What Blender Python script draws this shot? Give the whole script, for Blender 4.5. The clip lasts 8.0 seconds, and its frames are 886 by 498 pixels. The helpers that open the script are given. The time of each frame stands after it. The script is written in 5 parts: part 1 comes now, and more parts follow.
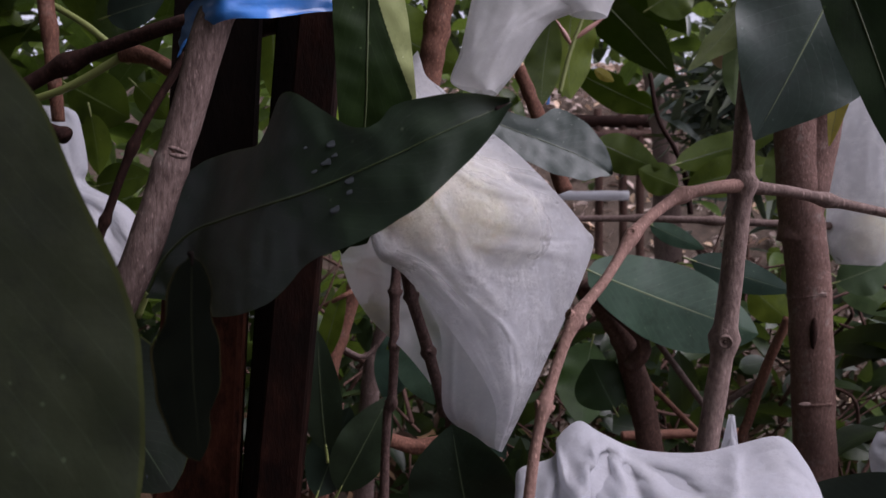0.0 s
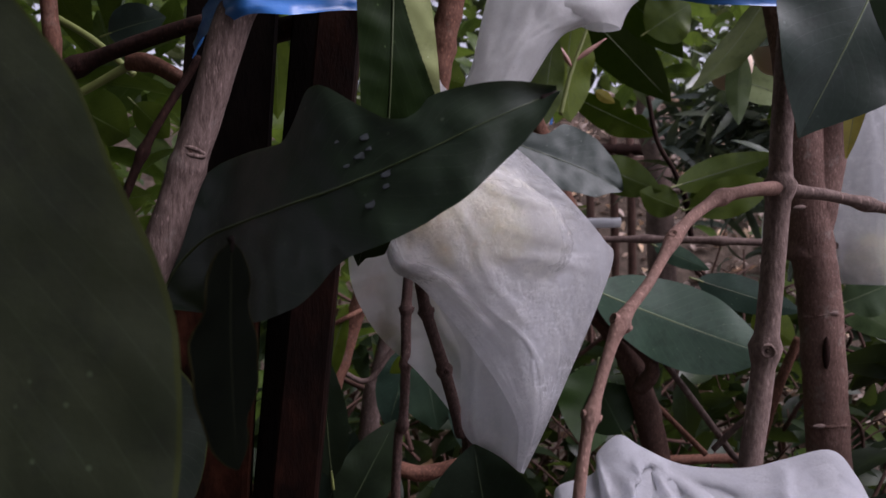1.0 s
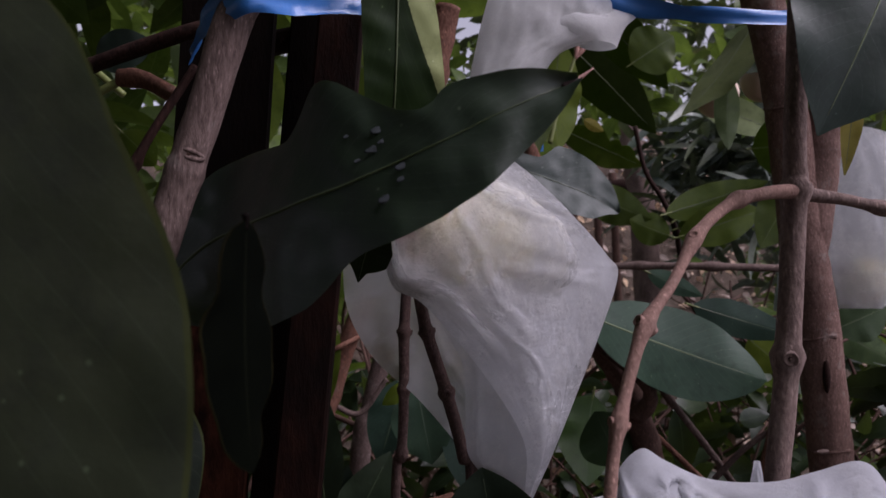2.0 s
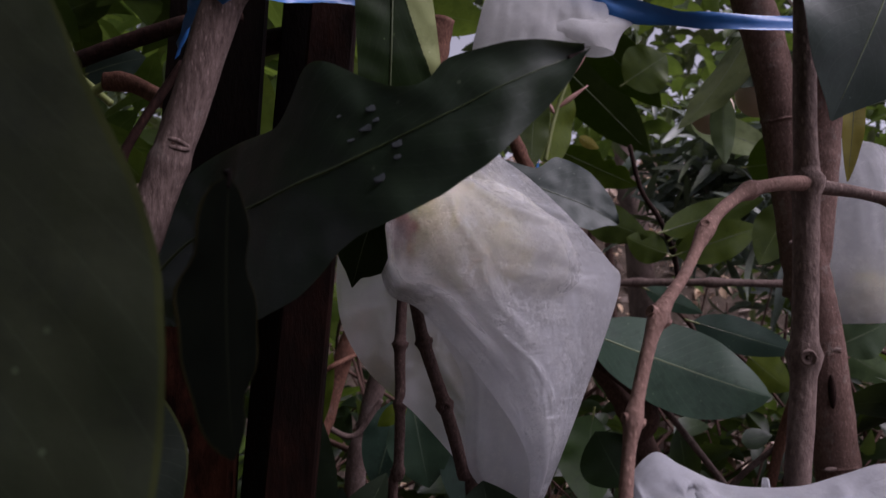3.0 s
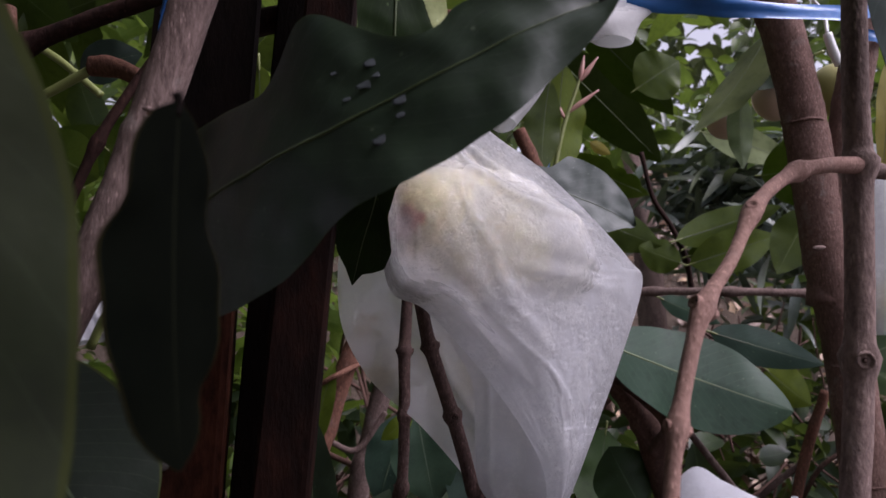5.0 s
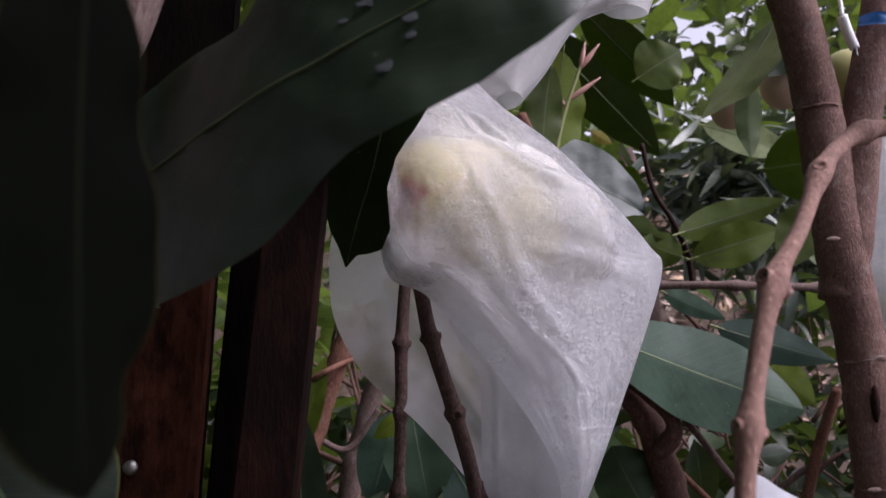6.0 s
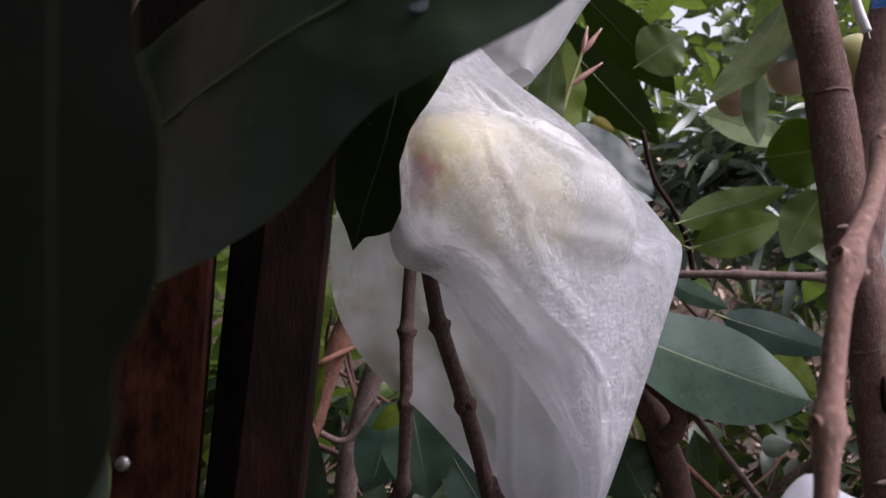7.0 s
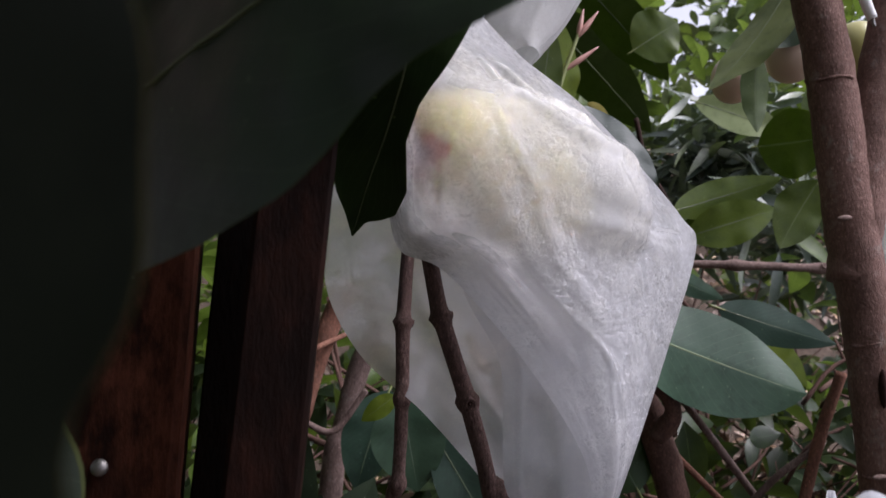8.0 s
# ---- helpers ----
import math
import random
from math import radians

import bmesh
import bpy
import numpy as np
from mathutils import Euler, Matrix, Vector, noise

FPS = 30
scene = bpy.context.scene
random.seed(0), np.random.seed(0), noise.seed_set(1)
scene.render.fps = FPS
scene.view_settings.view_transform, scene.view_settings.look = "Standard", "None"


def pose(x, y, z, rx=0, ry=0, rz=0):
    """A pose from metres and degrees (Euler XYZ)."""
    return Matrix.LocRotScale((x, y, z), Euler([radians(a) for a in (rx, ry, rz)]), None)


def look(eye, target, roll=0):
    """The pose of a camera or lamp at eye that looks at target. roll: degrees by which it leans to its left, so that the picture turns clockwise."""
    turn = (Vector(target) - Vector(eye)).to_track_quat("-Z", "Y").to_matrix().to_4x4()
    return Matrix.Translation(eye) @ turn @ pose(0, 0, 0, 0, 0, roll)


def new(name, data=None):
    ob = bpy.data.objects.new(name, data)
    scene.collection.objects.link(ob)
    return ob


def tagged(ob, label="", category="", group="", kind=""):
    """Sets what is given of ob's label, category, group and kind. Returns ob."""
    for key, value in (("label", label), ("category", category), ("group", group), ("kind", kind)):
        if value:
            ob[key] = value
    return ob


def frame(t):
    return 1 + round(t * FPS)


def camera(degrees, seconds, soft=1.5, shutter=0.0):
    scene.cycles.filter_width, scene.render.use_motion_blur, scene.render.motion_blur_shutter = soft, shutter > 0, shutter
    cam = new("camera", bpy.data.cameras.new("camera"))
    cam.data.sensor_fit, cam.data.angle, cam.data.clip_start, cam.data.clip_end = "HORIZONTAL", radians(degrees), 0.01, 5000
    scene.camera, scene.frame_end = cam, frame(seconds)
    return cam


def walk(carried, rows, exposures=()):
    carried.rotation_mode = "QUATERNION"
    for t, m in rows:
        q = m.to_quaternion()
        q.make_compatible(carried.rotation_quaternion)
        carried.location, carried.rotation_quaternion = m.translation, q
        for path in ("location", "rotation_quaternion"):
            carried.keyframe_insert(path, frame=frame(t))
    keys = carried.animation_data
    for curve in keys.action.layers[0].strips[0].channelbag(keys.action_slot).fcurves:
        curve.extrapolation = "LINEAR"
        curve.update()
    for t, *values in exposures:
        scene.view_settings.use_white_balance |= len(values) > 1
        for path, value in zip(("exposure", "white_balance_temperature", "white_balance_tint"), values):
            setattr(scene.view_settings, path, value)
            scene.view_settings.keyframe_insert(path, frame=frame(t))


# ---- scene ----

cam = camera(64.4, 8.0)
PATH = [
    (0, (0.0156, -0.0156, 1.2656), (-0.0322, 1.9833, 1.2191), 0.59),
    (0.5, (0.0072, -0.0075, 1.2587), (-0.0292, 1.9920, 1.2284), 0.23),
    (1, (-0.0042, 0.0011, 1.2532), (-0.0234, 2.0006, 1.2910), 0.35),
    (1.5, (-0.0125, 0.0072, 1.2461), (-0.0041, 2.0048, 1.3445), 0.16),
    (3, (-0.0184, 0.0342, 1.2250), (0.0268, 2.0208, 1.4517), -0.82),
    (3.5, (-0.0192, 0.0384, 1.2203), (-0.0105, 2.0221, 1.4747), -0.63),
    (4, (-0.0181, 0.0500, 1.2194), (-0.0086, 2.0325, 1.4831), -0.54),
    (4.5, (-0.0179, 0.0561, 1.2191), (-0.0004, 2.0379, 1.4880), -0.69),
    (6, (-0.0249, 0.1113, 1.2140), (0.0280, 2.0934, 1.4761), -0.38),
    (6.5, (-0.0285, 0.1238, 1.2127), (0.0446, 2.1066, 1.4640), -0.87),
    (7, (-0.0340, 0.1330, 1.2130), (0.0401, 2.1177, 1.4479), -0.26),
    (7.5, (-0.0398, 0.1477, 1.2139), (0.0590, 2.1327, 1.4369), -0.04),
    (8, (-0.0427, 0.1568, 1.2158), (0.0770, 2.1434, 1.4131), 0.22),
]
walk(cam, [(t, look(eye, target, roll)) for t, eye, target, roll in PATH], [(t, e, 5980, tint) for t, e, tint in ((0, 0.68, 29), (1.5, 0.45, 30), (3, 0.18, 33), (3.5, 0.22, 33), (4.5, 0.67, 31), (6, 1.08, 30), (7, 1.22, 27), (8, 1.23, 23))])
cam.data.dof.use_dof = True
cam.data.dof.focus_distance = 0.42
cam.data.dof.aperture_fstop = 20.0

# ---------------------------------------------------------------- light
world = bpy.data.worlds.new("overcast_sky")
scene.world = world
world.use_nodes = True
wn = world.node_tree
sky = wn.nodes.new("ShaderNodeTexSky")
sky.sky_type = "NISHITA"
sky.sun_disc = False
sky.sun_elevation = radians(49)
sky.sun_rotation = radians(109)
veil = wn.nodes.new("ShaderNodeHueSaturation")
veil.inputs["Saturation"].default_value = 0.15
wn.links.new(sky.outputs[0], veil.inputs["Color"])
wn.links.new(veil.outputs[0], wn.nodes["Background"].inputs[0])
wn.nodes["Background"].inputs[1].default_value = 0.10
sun_data = bpy.data.lights.new("sun", "SUN")
sun_data.energy = 2.7
sun_data.angle = radians(40)
sun_data.color = (1.0, 0.96, 0.9)
sun = new("sun", sun_data)
sun.matrix_world = look((2.3, -0.35, 4.0), (0.0, 0.45, 1.2))


# ---------------------------------------------------------------- materials
def material(name):
    m = bpy.data.materials.new(name)
    m.use_nodes = True
    nt = m.node_tree
    return m, nt, nt.nodes["Principled BSDF"], nt.nodes["Material Output"]


def node(nt, kind, **values):
    n = nt.nodes.new(kind)
    for key, value in values.items():
        n.inputs[key].default_value = value
    return n


def ramp(nt, source, stops):
    n = nt.nodes.new("ShaderNodeValToRGB")
    els = n.color_ramp.elements
    while len(els) < len(stops):
        els.new(0.5)
    for e, (p, c) in zip(els, stops):
        e.position, e.color = p, (*c, 1)
    nt.links.new(source, n.inputs[0])
    return n.outputs[0]


def mixed(nt, fac, a, b, blend="MIX"):
    n = nt.nodes.new("ShaderNodeMix")
    n.data_type, n.blend_type = "RGBA", blend
    for sock, v in ((n.inputs[0], fac), (n.inputs[6], a), (n.inputs[7], b)):
        if isinstance(v, bpy.types.NodeSocket):
            nt.links.new(v, sock)
        else:
            sock.default_value = v if isinstance(v, (int, float)) else (*v, 1)
    return n.outputs[2]


def calc(nt, op, a, b=0.0):
    n = nt.nodes.new("ShaderNodeMath")
    n.operation = op
    for sock, v in ((n.inputs[0], a), (n.inputs[1], b)):
        if isinstance(v, bpy.types.NodeSocket):
            nt.links.new(v, sock)
        else:
            sock.default_value = v
    return n.outputs[0]


def noise_of(nt, scale, detail=4.0, coords="Object", rough=0.55, stretch=None):
    tc = nt.nodes.new("ShaderNodeTexCoord")
    src = tc.outputs[coords]
    if stretch:
        mp = nt.nodes.new("ShaderNodeMapping")
        mp.inputs["Scale"].default_value = stretch
        nt.links.new(src, mp.inputs[0])
        src = mp.outputs[0]
    n = node(nt, "ShaderNodeTexNoise", Scale=scale, Detail=detail, Roughness=rough)
    nt.links.new(src, n.inputs["Vector"])
    return n.outputs[0]


def bumped(nt, bsdf, height, strength, distance=0.001):
    b = node(nt, "ShaderNodeBump", Strength=strength, Distance=distance)
    nt.links.new(height, b.inputs["Height"])
    nt.links.new(b.outputs[0], bsdf.inputs["Normal"])


def leaf_material(name, dark, light, vein, rough=0.38, thin=0.3, glow=(0.16, 0.24, 0.03), island=False, grey_film=0.0, edge=None, shine=0.28):
    """A leathery leaf: midrib and side veins along the blade, mottling, thin enough to let light through."""
    m, nt, bsdf, out = material(name)
    uv = nt.nodes.new("ShaderNodeUVMap")
    sep = nt.nodes.new("ShaderNodeSeparateXYZ")
    nt.links.new(uv.outputs[0], sep.inputs[0])
    u, v = sep.outputs[0], sep.outputs[1]
    off = calc(nt, "ABSOLUTE", calc(nt, "SUBTRACT", u, 0.5))
    rib = calc(nt, "LESS_THAN", off, calc(nt, "ADD", calc(nt, "MULTIPLY", calc(nt, "SUBTRACT", 1.0, v), 0.014), 0.004))
    slant = calc(nt, "SUBTRACT", calc(nt, "MULTIPLY", v, 16.0), calc(nt, "MULTIPLY", off, 9.0))
    saw = calc(nt, "ABSOLUTE", calc(nt, "SUBTRACT", calc(nt, "FRACT", slant), 0.5))
    side = calc(nt, "MULTIPLY", calc(nt, "GREATER_THAN", saw, 0.478), 0.22)
    veins = calc(nt, "MAXIMUM", calc(nt, "MULTIPLY", rib, 0.8), side)
    n1 = noise_of(nt, 22.0, 5.0)
    col = ramp(nt, n1, ((0.3, dark), (0.72, light)))
    n2 = noise_of(nt, 260.0, 3.0)
    col = mixed(nt, calc(nt, "MULTIPLY", n2, 0.5), col, dark)
    blotch = ramp(nt, noise_of(nt, 60.0, 6.0, rough=0.7), ((0.5, (0, 0, 0)), (0.72, (1, 1, 1))))
    col = mixed(nt, calc(nt, "MULTIPLY", blotch, 0.7), col, tuple(c * 0.5 for c in dark))
    if island:
        geo = nt.nodes.new("ShaderNodeNewGeometry")
        rnd = geo.outputs["Random Per Island"]
    else:
        info = nt.nodes.new("ShaderNodeObjectInfo")
        rnd = info.outputs["Random"]
    tone = ramp(nt, rnd, ((0.0, (0.6, 0.62, 0.62)), (0.55, (1.0, 1.0, 1.0)), (1.0, (1.45, 1.3, 0.95))))
    col = mixed(nt, 1.0, col, tone, "MULTIPLY")
    col = mixed(nt, veins, col, vein)
    spots = node(nt, "ShaderNodeTexVoronoi", Scale=95.0)
    tc = nt.nodes.new("ShaderNodeTexCoord")
    nt.links.new(tc.outputs["Object"], spots.inputs["Vector"])
    speck = calc(nt, "LESS_THAN", spots.outputs["Distance"], 0.07)
    col = mixed(nt, calc(nt, "MULTIPLY", speck, 0.5), col, tuple(c * 1.5 for c in vein))
    if edge:
        rim = calc(nt, "GREATER_THAN", calc(nt, "ADD", off, calc(nt, "MULTIPLY", n1, 0.03)), 0.499)
        col = mixed(nt, calc(nt, "MULTIPLY", rim, 0.75), col, edge)
    if grey_film:
        film = ramp(nt, noise_of(nt, 30.0, 6.0, rough=0.7), ((0.45, (0, 0, 0)), (0.8, (1, 1, 1))))
        col = mixed(nt, calc(nt, "MULTIPLY", film, grey_film), col, (0.45, 0.46, 0.44))
    nt.links.new(col, bsdf.inputs["Base Color"])
    gloss = calc(nt, "ADD", calc(nt, "MULTIPLY", noise_of(nt, 40.0, 6.0, rough=0.7), 0.35), rough - 0.12)
    nt.links.new(gloss, bsdf.inputs["Roughness"])
    bsdf.inputs["Specular IOR Level"].default_value = shine
    height = calc(nt, "ADD", calc(nt, "MULTIPLY", veins, -0.6), calc(nt, "MULTIPLY", n2, 0.5))
    bumped(nt, bsdf, height, 0.35, 0.0008)
    tl = nt.nodes.new("ShaderNodeBsdfTranslucent")
    nt.links.new(mixed(nt, 0.55, col, glow), tl.inputs[0])
    mx = nt.nodes.new("ShaderNodeMixShader")
    mx.inputs[0].default_value = thin
    nt.links.new(bsdf.outputs[0], mx.inputs[1])
    nt.links.new(tl.outputs[0], mx.inputs[2])
    nt.links.new(mx.outputs[0], out.inputs[0])
    return m


def bark_material(name, dark, light, stretch=(1, 1, 0.55), scale=380.0, relief=0.7, lichen=0.25, cracks=0.0):
    m, nt, bsdf, out = material(name)
    fib = noise_of(nt, scale, 7.0, rough=0.65, stretch=stretch)
    big = noise_of(nt, 14.0, 4.0)
    crack = node(nt, "ShaderNodeTexVoronoi", Scale=scale * 1.9)
    crack.feature = "DISTANCE_TO_EDGE"
    tcc = nt.nodes.new("ShaderNodeTexCoord")
    sway = nt.nodes.new("ShaderNodeMapping")
    sway.inputs["Scale"].default_value = (1.0, 1.0, 0.3)
    nt.links.new(tcc.outputs["Object"], sway.inputs[0])
    nt.links.new(sway.outputs[0], crack.inputs["Vector"])
    plates = ramp(nt, crack.outputs["Distance"], ((0.0, (0, 0, 0)), (0.16, (1, 1, 1))))
    col = ramp(nt, fib, ((0.30, dark), (0.70, light)))
    col = mixed(nt, calc(nt, "MULTIPLY", calc(nt, "SUBTRACT", 1.0, plates), cracks), col, tuple(c * 0.5 for c in dark))
    col = mixed(nt, calc(nt, "MULTIPLY", big, 0.4), col, tuple(c * 0.55 for c in dark))
    patch = ramp(nt, noise_of(nt, 45.0, 5.0, rough=0.7), ((0.56, (0, 0, 0)), (0.68, (1, 1, 1))))
    col = mixed(nt, calc(nt, "MULTIPLY", patch, lichen), col, (0.34, 0.31, 0.28))
    pores = node(nt, "ShaderNodeTexVoronoi", Scale=scale * 0.9)
    nt.links.new(sway.outputs[0], pores.inputs["Vector"])
    pore = ramp(nt, pores.outputs["Distance"], ((0.12, (1, 1, 1)), (0.24, (0, 0, 0))))
    col = mixed(nt, calc(nt, "MULTIPLY", calc(nt, "MULTIPLY", pore, big), 0.9), col, tuple(min(1, c * 1.7) for c in light))
    stain = ramp(nt, noise_of(nt, 26.0, 6.0, rough=0.75, stretch=(1, 1, 0.5)), ((0.46, (0, 0, 0)), (0.66, (1, 1, 1))))
    col = mixed(nt, calc(nt, "MULTIPLY", stain, 0.6), col, tuple(c * 0.42 for c in dark))
    nt.links.new(col, bsdf.inputs["Base Color"])
    bsdf.inputs["Roughness"].default_value = 0.82
    bsdf.inputs["Specular IOR Level"].default_value = 0.12
    bumped(nt, bsdf, calc(nt, "ADD", calc(nt, "ADD", fib, calc(nt, "MULTIPLY", plates, 0.6 * cracks)), calc(nt, "MULTIPLY", big, 0.4)), relief, 0.0018)
    return m


def plain_material(name, colour, rough=0.6, var=0.25, scale=30.0, metal=0.0, relief=0.2):
    m, nt, bsdf, out = material(name)
    n = noise_of(nt, scale, 5.0)
    col = mixed(nt, calc(nt, "MULTIPLY", n, var), colour, tuple(c * 0.45 for c in colour))
    nt.links.new(col, bsdf.inputs["Base Color"])
    bsdf.inputs["Roughness"].default_value = rough
    bsdf.inputs["Metallic"].default_value = metal
    bumped(nt, bsdf, n, relief, 0.001)
    return m


def fabric_material(name, clear=0.22, tint=(0.68, 0.69, 0.74), dirt=0.0, relief=0.75, fuzz=1.0, taut=None):
    """Thin white non-woven cloth: matted random fibres that lift in woolly patches, lets much of the light through.
    taut: (place in the object, reach, more clearness) where it is stretched thin."""
    m, nt, bsdf, out = material(name)
    tco = nt.nodes.new("ShaderNodeTexCoord")
    fib = noise_of(nt, 900.0, 5.0, rough=0.8, stretch=(1.0, 1.0, 0.7))
    fib2 = noise_of(nt, 300.0, 6.0, rough=0.8, stretch=(0.7, 1.0, 1.0))
    mixf = calc(nt, "MULTIPLY", calc(nt, "ADD", fib, fib2), 0.5)
    col = ramp(nt, mixf, ((0.34, tuple(c * 0.86 for c in tint)), (0.60, tint)))
    strands = None
    for turn, scale in (((0.1, 0.9, 0.0), 230.0), ((0.0, -0.55, 0.3), 290.0), ((0.3, 1.75, 0.0), 210.0)):
        mp = nt.nodes.new("ShaderNodeMapping")
        mp.vector_type = "TEXTURE"
        mp.inputs["Rotation"].default_value = turn
        mp.inputs["Scale"].default_value = (1.0, 1.0, 4.5)
        nt.links.new(tco.outputs["Object"], mp.inputs[0])
        wool = node(nt, "ShaderNodeTexNoise", Scale=scale, Detail=4.0, Roughness=0.7, Distortion=0.8)
        nt.links.new(mp.outputs[0], wool.inputs["Vector"])
        line = calc(nt, "ABSOLUTE", calc(nt, "SUBTRACT", wool.outputs[0], 0.5))
        line = ramp(nt, line, ((0.0, (1, 1, 1)), (0.085, (0, 0, 0))))
        strands = line if strands is None else calc(nt, "MAXIMUM", strands, line)
    tuft = ramp(nt, noise_of(nt, 46.0, 5.0, rough=0.65), ((0.44, (0.08, 0.08, 0.08)), (0.62, (1, 1, 1))))
    hair = calc(nt, "MULTIPLY", strands, tuft)
    col = mixed(nt, calc(nt, "MULTIPLY", hair, 0.9 * fuzz), col, (0.98, 0.98, 0.99))
    gap = calc(nt, "MULTIPLY", calc(nt, "SUBTRACT", 1.0, strands), calc(nt, "MULTIPLY", tuft, 0.30 * fuzz))
    col = mixed(nt, gap, col, tuple(c * 0.5 for c in tint))
    if dirt:
        d = ramp(nt, noise_of(nt, 90.0, 6.0, rough=0.8), ((0.66, (0, 0, 0)), (0.72, (1, 1, 1))))
        col = mixed(nt, calc(nt, "MULTIPLY", d, dirt), col, (0.16, 0.15, 0.13))
    nt.links.new(col, bsdf.inputs["Base Color"])
    bsdf.inputs["Roughness"].default_value = 0.75
    bsdf.inputs["Specular IOR Level"].default_value = 0.2
    cloud = noise_of(nt, 38.0, 5.0, rough=0.6)
    bumped(nt, bsdf, calc(nt, "ADD", calc(nt, "ADD", mixf, calc(nt, "MULTIPLY", hair, 1.6 * fuzz)), calc(nt, "MULTIPLY", cloud, 1.2)), relief, 0.0016)
    tl = nt.nodes.new("ShaderNodeBsdfTranslucent")
    nt.links.new(col, tl.inputs[0])
    mx = nt.nodes.new("ShaderNodeMixShader")
    mx.inputs[0].default_value = 0.55
    nt.links.new(bsdf.outputs[0], mx.inputs[1])
    nt.links.new(tl.outputs[0], mx.inputs[2])
    tr = nt.nodes.new("ShaderNodeBsdfRefraction")
    tr.inputs["Roughness"].default_value, tr.inputs["IOR"].default_value = 0.85, 1.12
    hole = ramp(nt, mixf, ((0.36, (clear * 1.35,) * 3), (0.66, (clear * 0.65,) * 3)))
    dense = ramp(nt, noise_of(nt, 26.0, 4.0, rough=0.6), ((0.36, (1.25,) * 3), (0.62, (0.7,) * 3)))
    hole = calc(nt, "MULTIPLY", calc(nt, "MULTIPLY", hole, dense), calc(nt, "SUBTRACT", 1.2, calc(nt, "MULTIPLY", hair, 1.0)))
    see = 0.16
    if taut:
        far = nt.nodes.new("ShaderNodeVectorMath")
        far.operation = "DISTANCE"
        far.inputs[1].default_value = taut[0]
        nt.links.new(tco.outputs["Object"], far.inputs[0])
        thin = ramp(nt, calc(nt, "DIVIDE", far.outputs["Value"], taut[1]), ((0.35, (1, 1, 1)), (1.0, (0, 0, 0))))
        hole = calc(nt, "ADD", hole, calc(nt, "MULTIPLY", thin, taut[2]))
        see = calc(nt, "ADD", calc(nt, "MULTIPLY", thin, 0.6), see)
    mx2 = nt.nodes.new("ShaderNodeMixShader")
    nt.links.new(hole, mx2.inputs[0])
    nt.links.new(mx.outputs[0], mx2.inputs[1])
    clean = nt.nodes.new("ShaderNodeBsdfTransparent")
    pass_mix = nt.nodes.new("ShaderNodeMixShader")
    if taut:
        nt.links.new(see, pass_mix.inputs[0])
    else:
        pass_mix.inputs[0].default_value = see
    nt.links.new(tr.outputs[0], pass_mix.inputs[1])
    nt.links.new(clean.outputs[0], pass_mix.inputs[2])
    nt.links.new(pass_mix.outputs[0], mx2.inputs[2])
    nt.links.new(mx2.outputs[0], out.inputs[0])
    return m


# The thin grey film puts the blade's bluish sheen into its colour.
LEAF_DARK = leaf_material("leaf_dark", (0.0075, 0.0170, 0.0125), (0.0215, 0.0370, 0.0280), (0.070, 0.090, 0.058), rough=0.36, thin=0.10, shine=0.6, grey_film=0.02)
LEAF_NEAR = leaf_material("leaf_near", (0.0230, 0.0330, 0.0230), (0.0460, 0.0580, 0.0410), (0.08, 0.11, 0.06), rough=0.55, thin=0.12, edge=(0.055, 0.065, 0.016), shine=0.22, grey_film=0.04)
LEAF_DEEP = leaf_material("leaf_deep_green", (0.016, 0.042, 0.010), (0.030, 0.068, 0.016), (0.06, 0.10, 0.04), rough=0.42, thin=0.18)
LEAF_STRAP = leaf_material("leaf_strap", (0.062, 0.088, 0.069), (0.165, 0.200, 0.160), (0.11, 0.13, 0.11), rough=0.30, thin=0.1, island=True, shine=0.5)
# Near-black: the shade on the close leaf is put into its colour.
LEAF_STANDIN = leaf_material("leaf_standin_shaded", (0.0009, 0.0014, 0.0008), (0.0022, 0.0028, 0.0014), (0.005, 0.006, 0.003), rough=0.8, thin=0.01, edge=(0.014, 0.012, 0.004), shine=0.02)
LEAF_MID = leaf_material("leaf_mid", (0.042, 0.078, 0.028), (0.074, 0.118, 0.044), (0.13, 0.17, 0.08), rough=0.45, thin=0.2)
LEAF_OLIVE = leaf_material("leaf_dark_olive", (0.036, 0.054, 0.014), (0.066, 0.090, 0.024), (0.09, 0.11, 0.05), rough=0.5, thin=0.45, shine=0.15)
LEAF_WAXY = leaf_material("leaf_waxy_grey_green", (0.0280, 0.0680, 0.0440), (0.0480, 0.0960, 0.0650), (0.16, 0.23, 0.12), rough=0.42, thin=0.14, shine=0.35)
LEAF_SLATE = leaf_material("leaf_slate_green", (0.014, 0.036, 0.023), (0.030, 0.062, 0.041), (0.08, 0.12, 0.09), rough=0.40, thin=0.1, shine=0.4)
# Darker leaf copy that holds the shade low under the bag.
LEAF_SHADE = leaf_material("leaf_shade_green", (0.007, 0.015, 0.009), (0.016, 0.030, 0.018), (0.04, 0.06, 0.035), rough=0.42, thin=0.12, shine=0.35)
LEAF_DUSTY = leaf_material("leaf_dusty_grey_green", (0.042, 0.064, 0.053), (0.068, 0.092, 0.078), (0.15, 0.18, 0.14), rough=0.45, thin=0.12, grey_film=0.15, shine=0.4)
# These two tones put the shade on their leaves into the base colour.
LEAF_FOLD = leaf_material("leaf_olive_in_shade", (0.006, 0.0155, 0.0028), (0.012, 0.026, 0.0048), (0.05, 0.08, 0.03), rough=0.5, thin=0.05, shine=0.1)
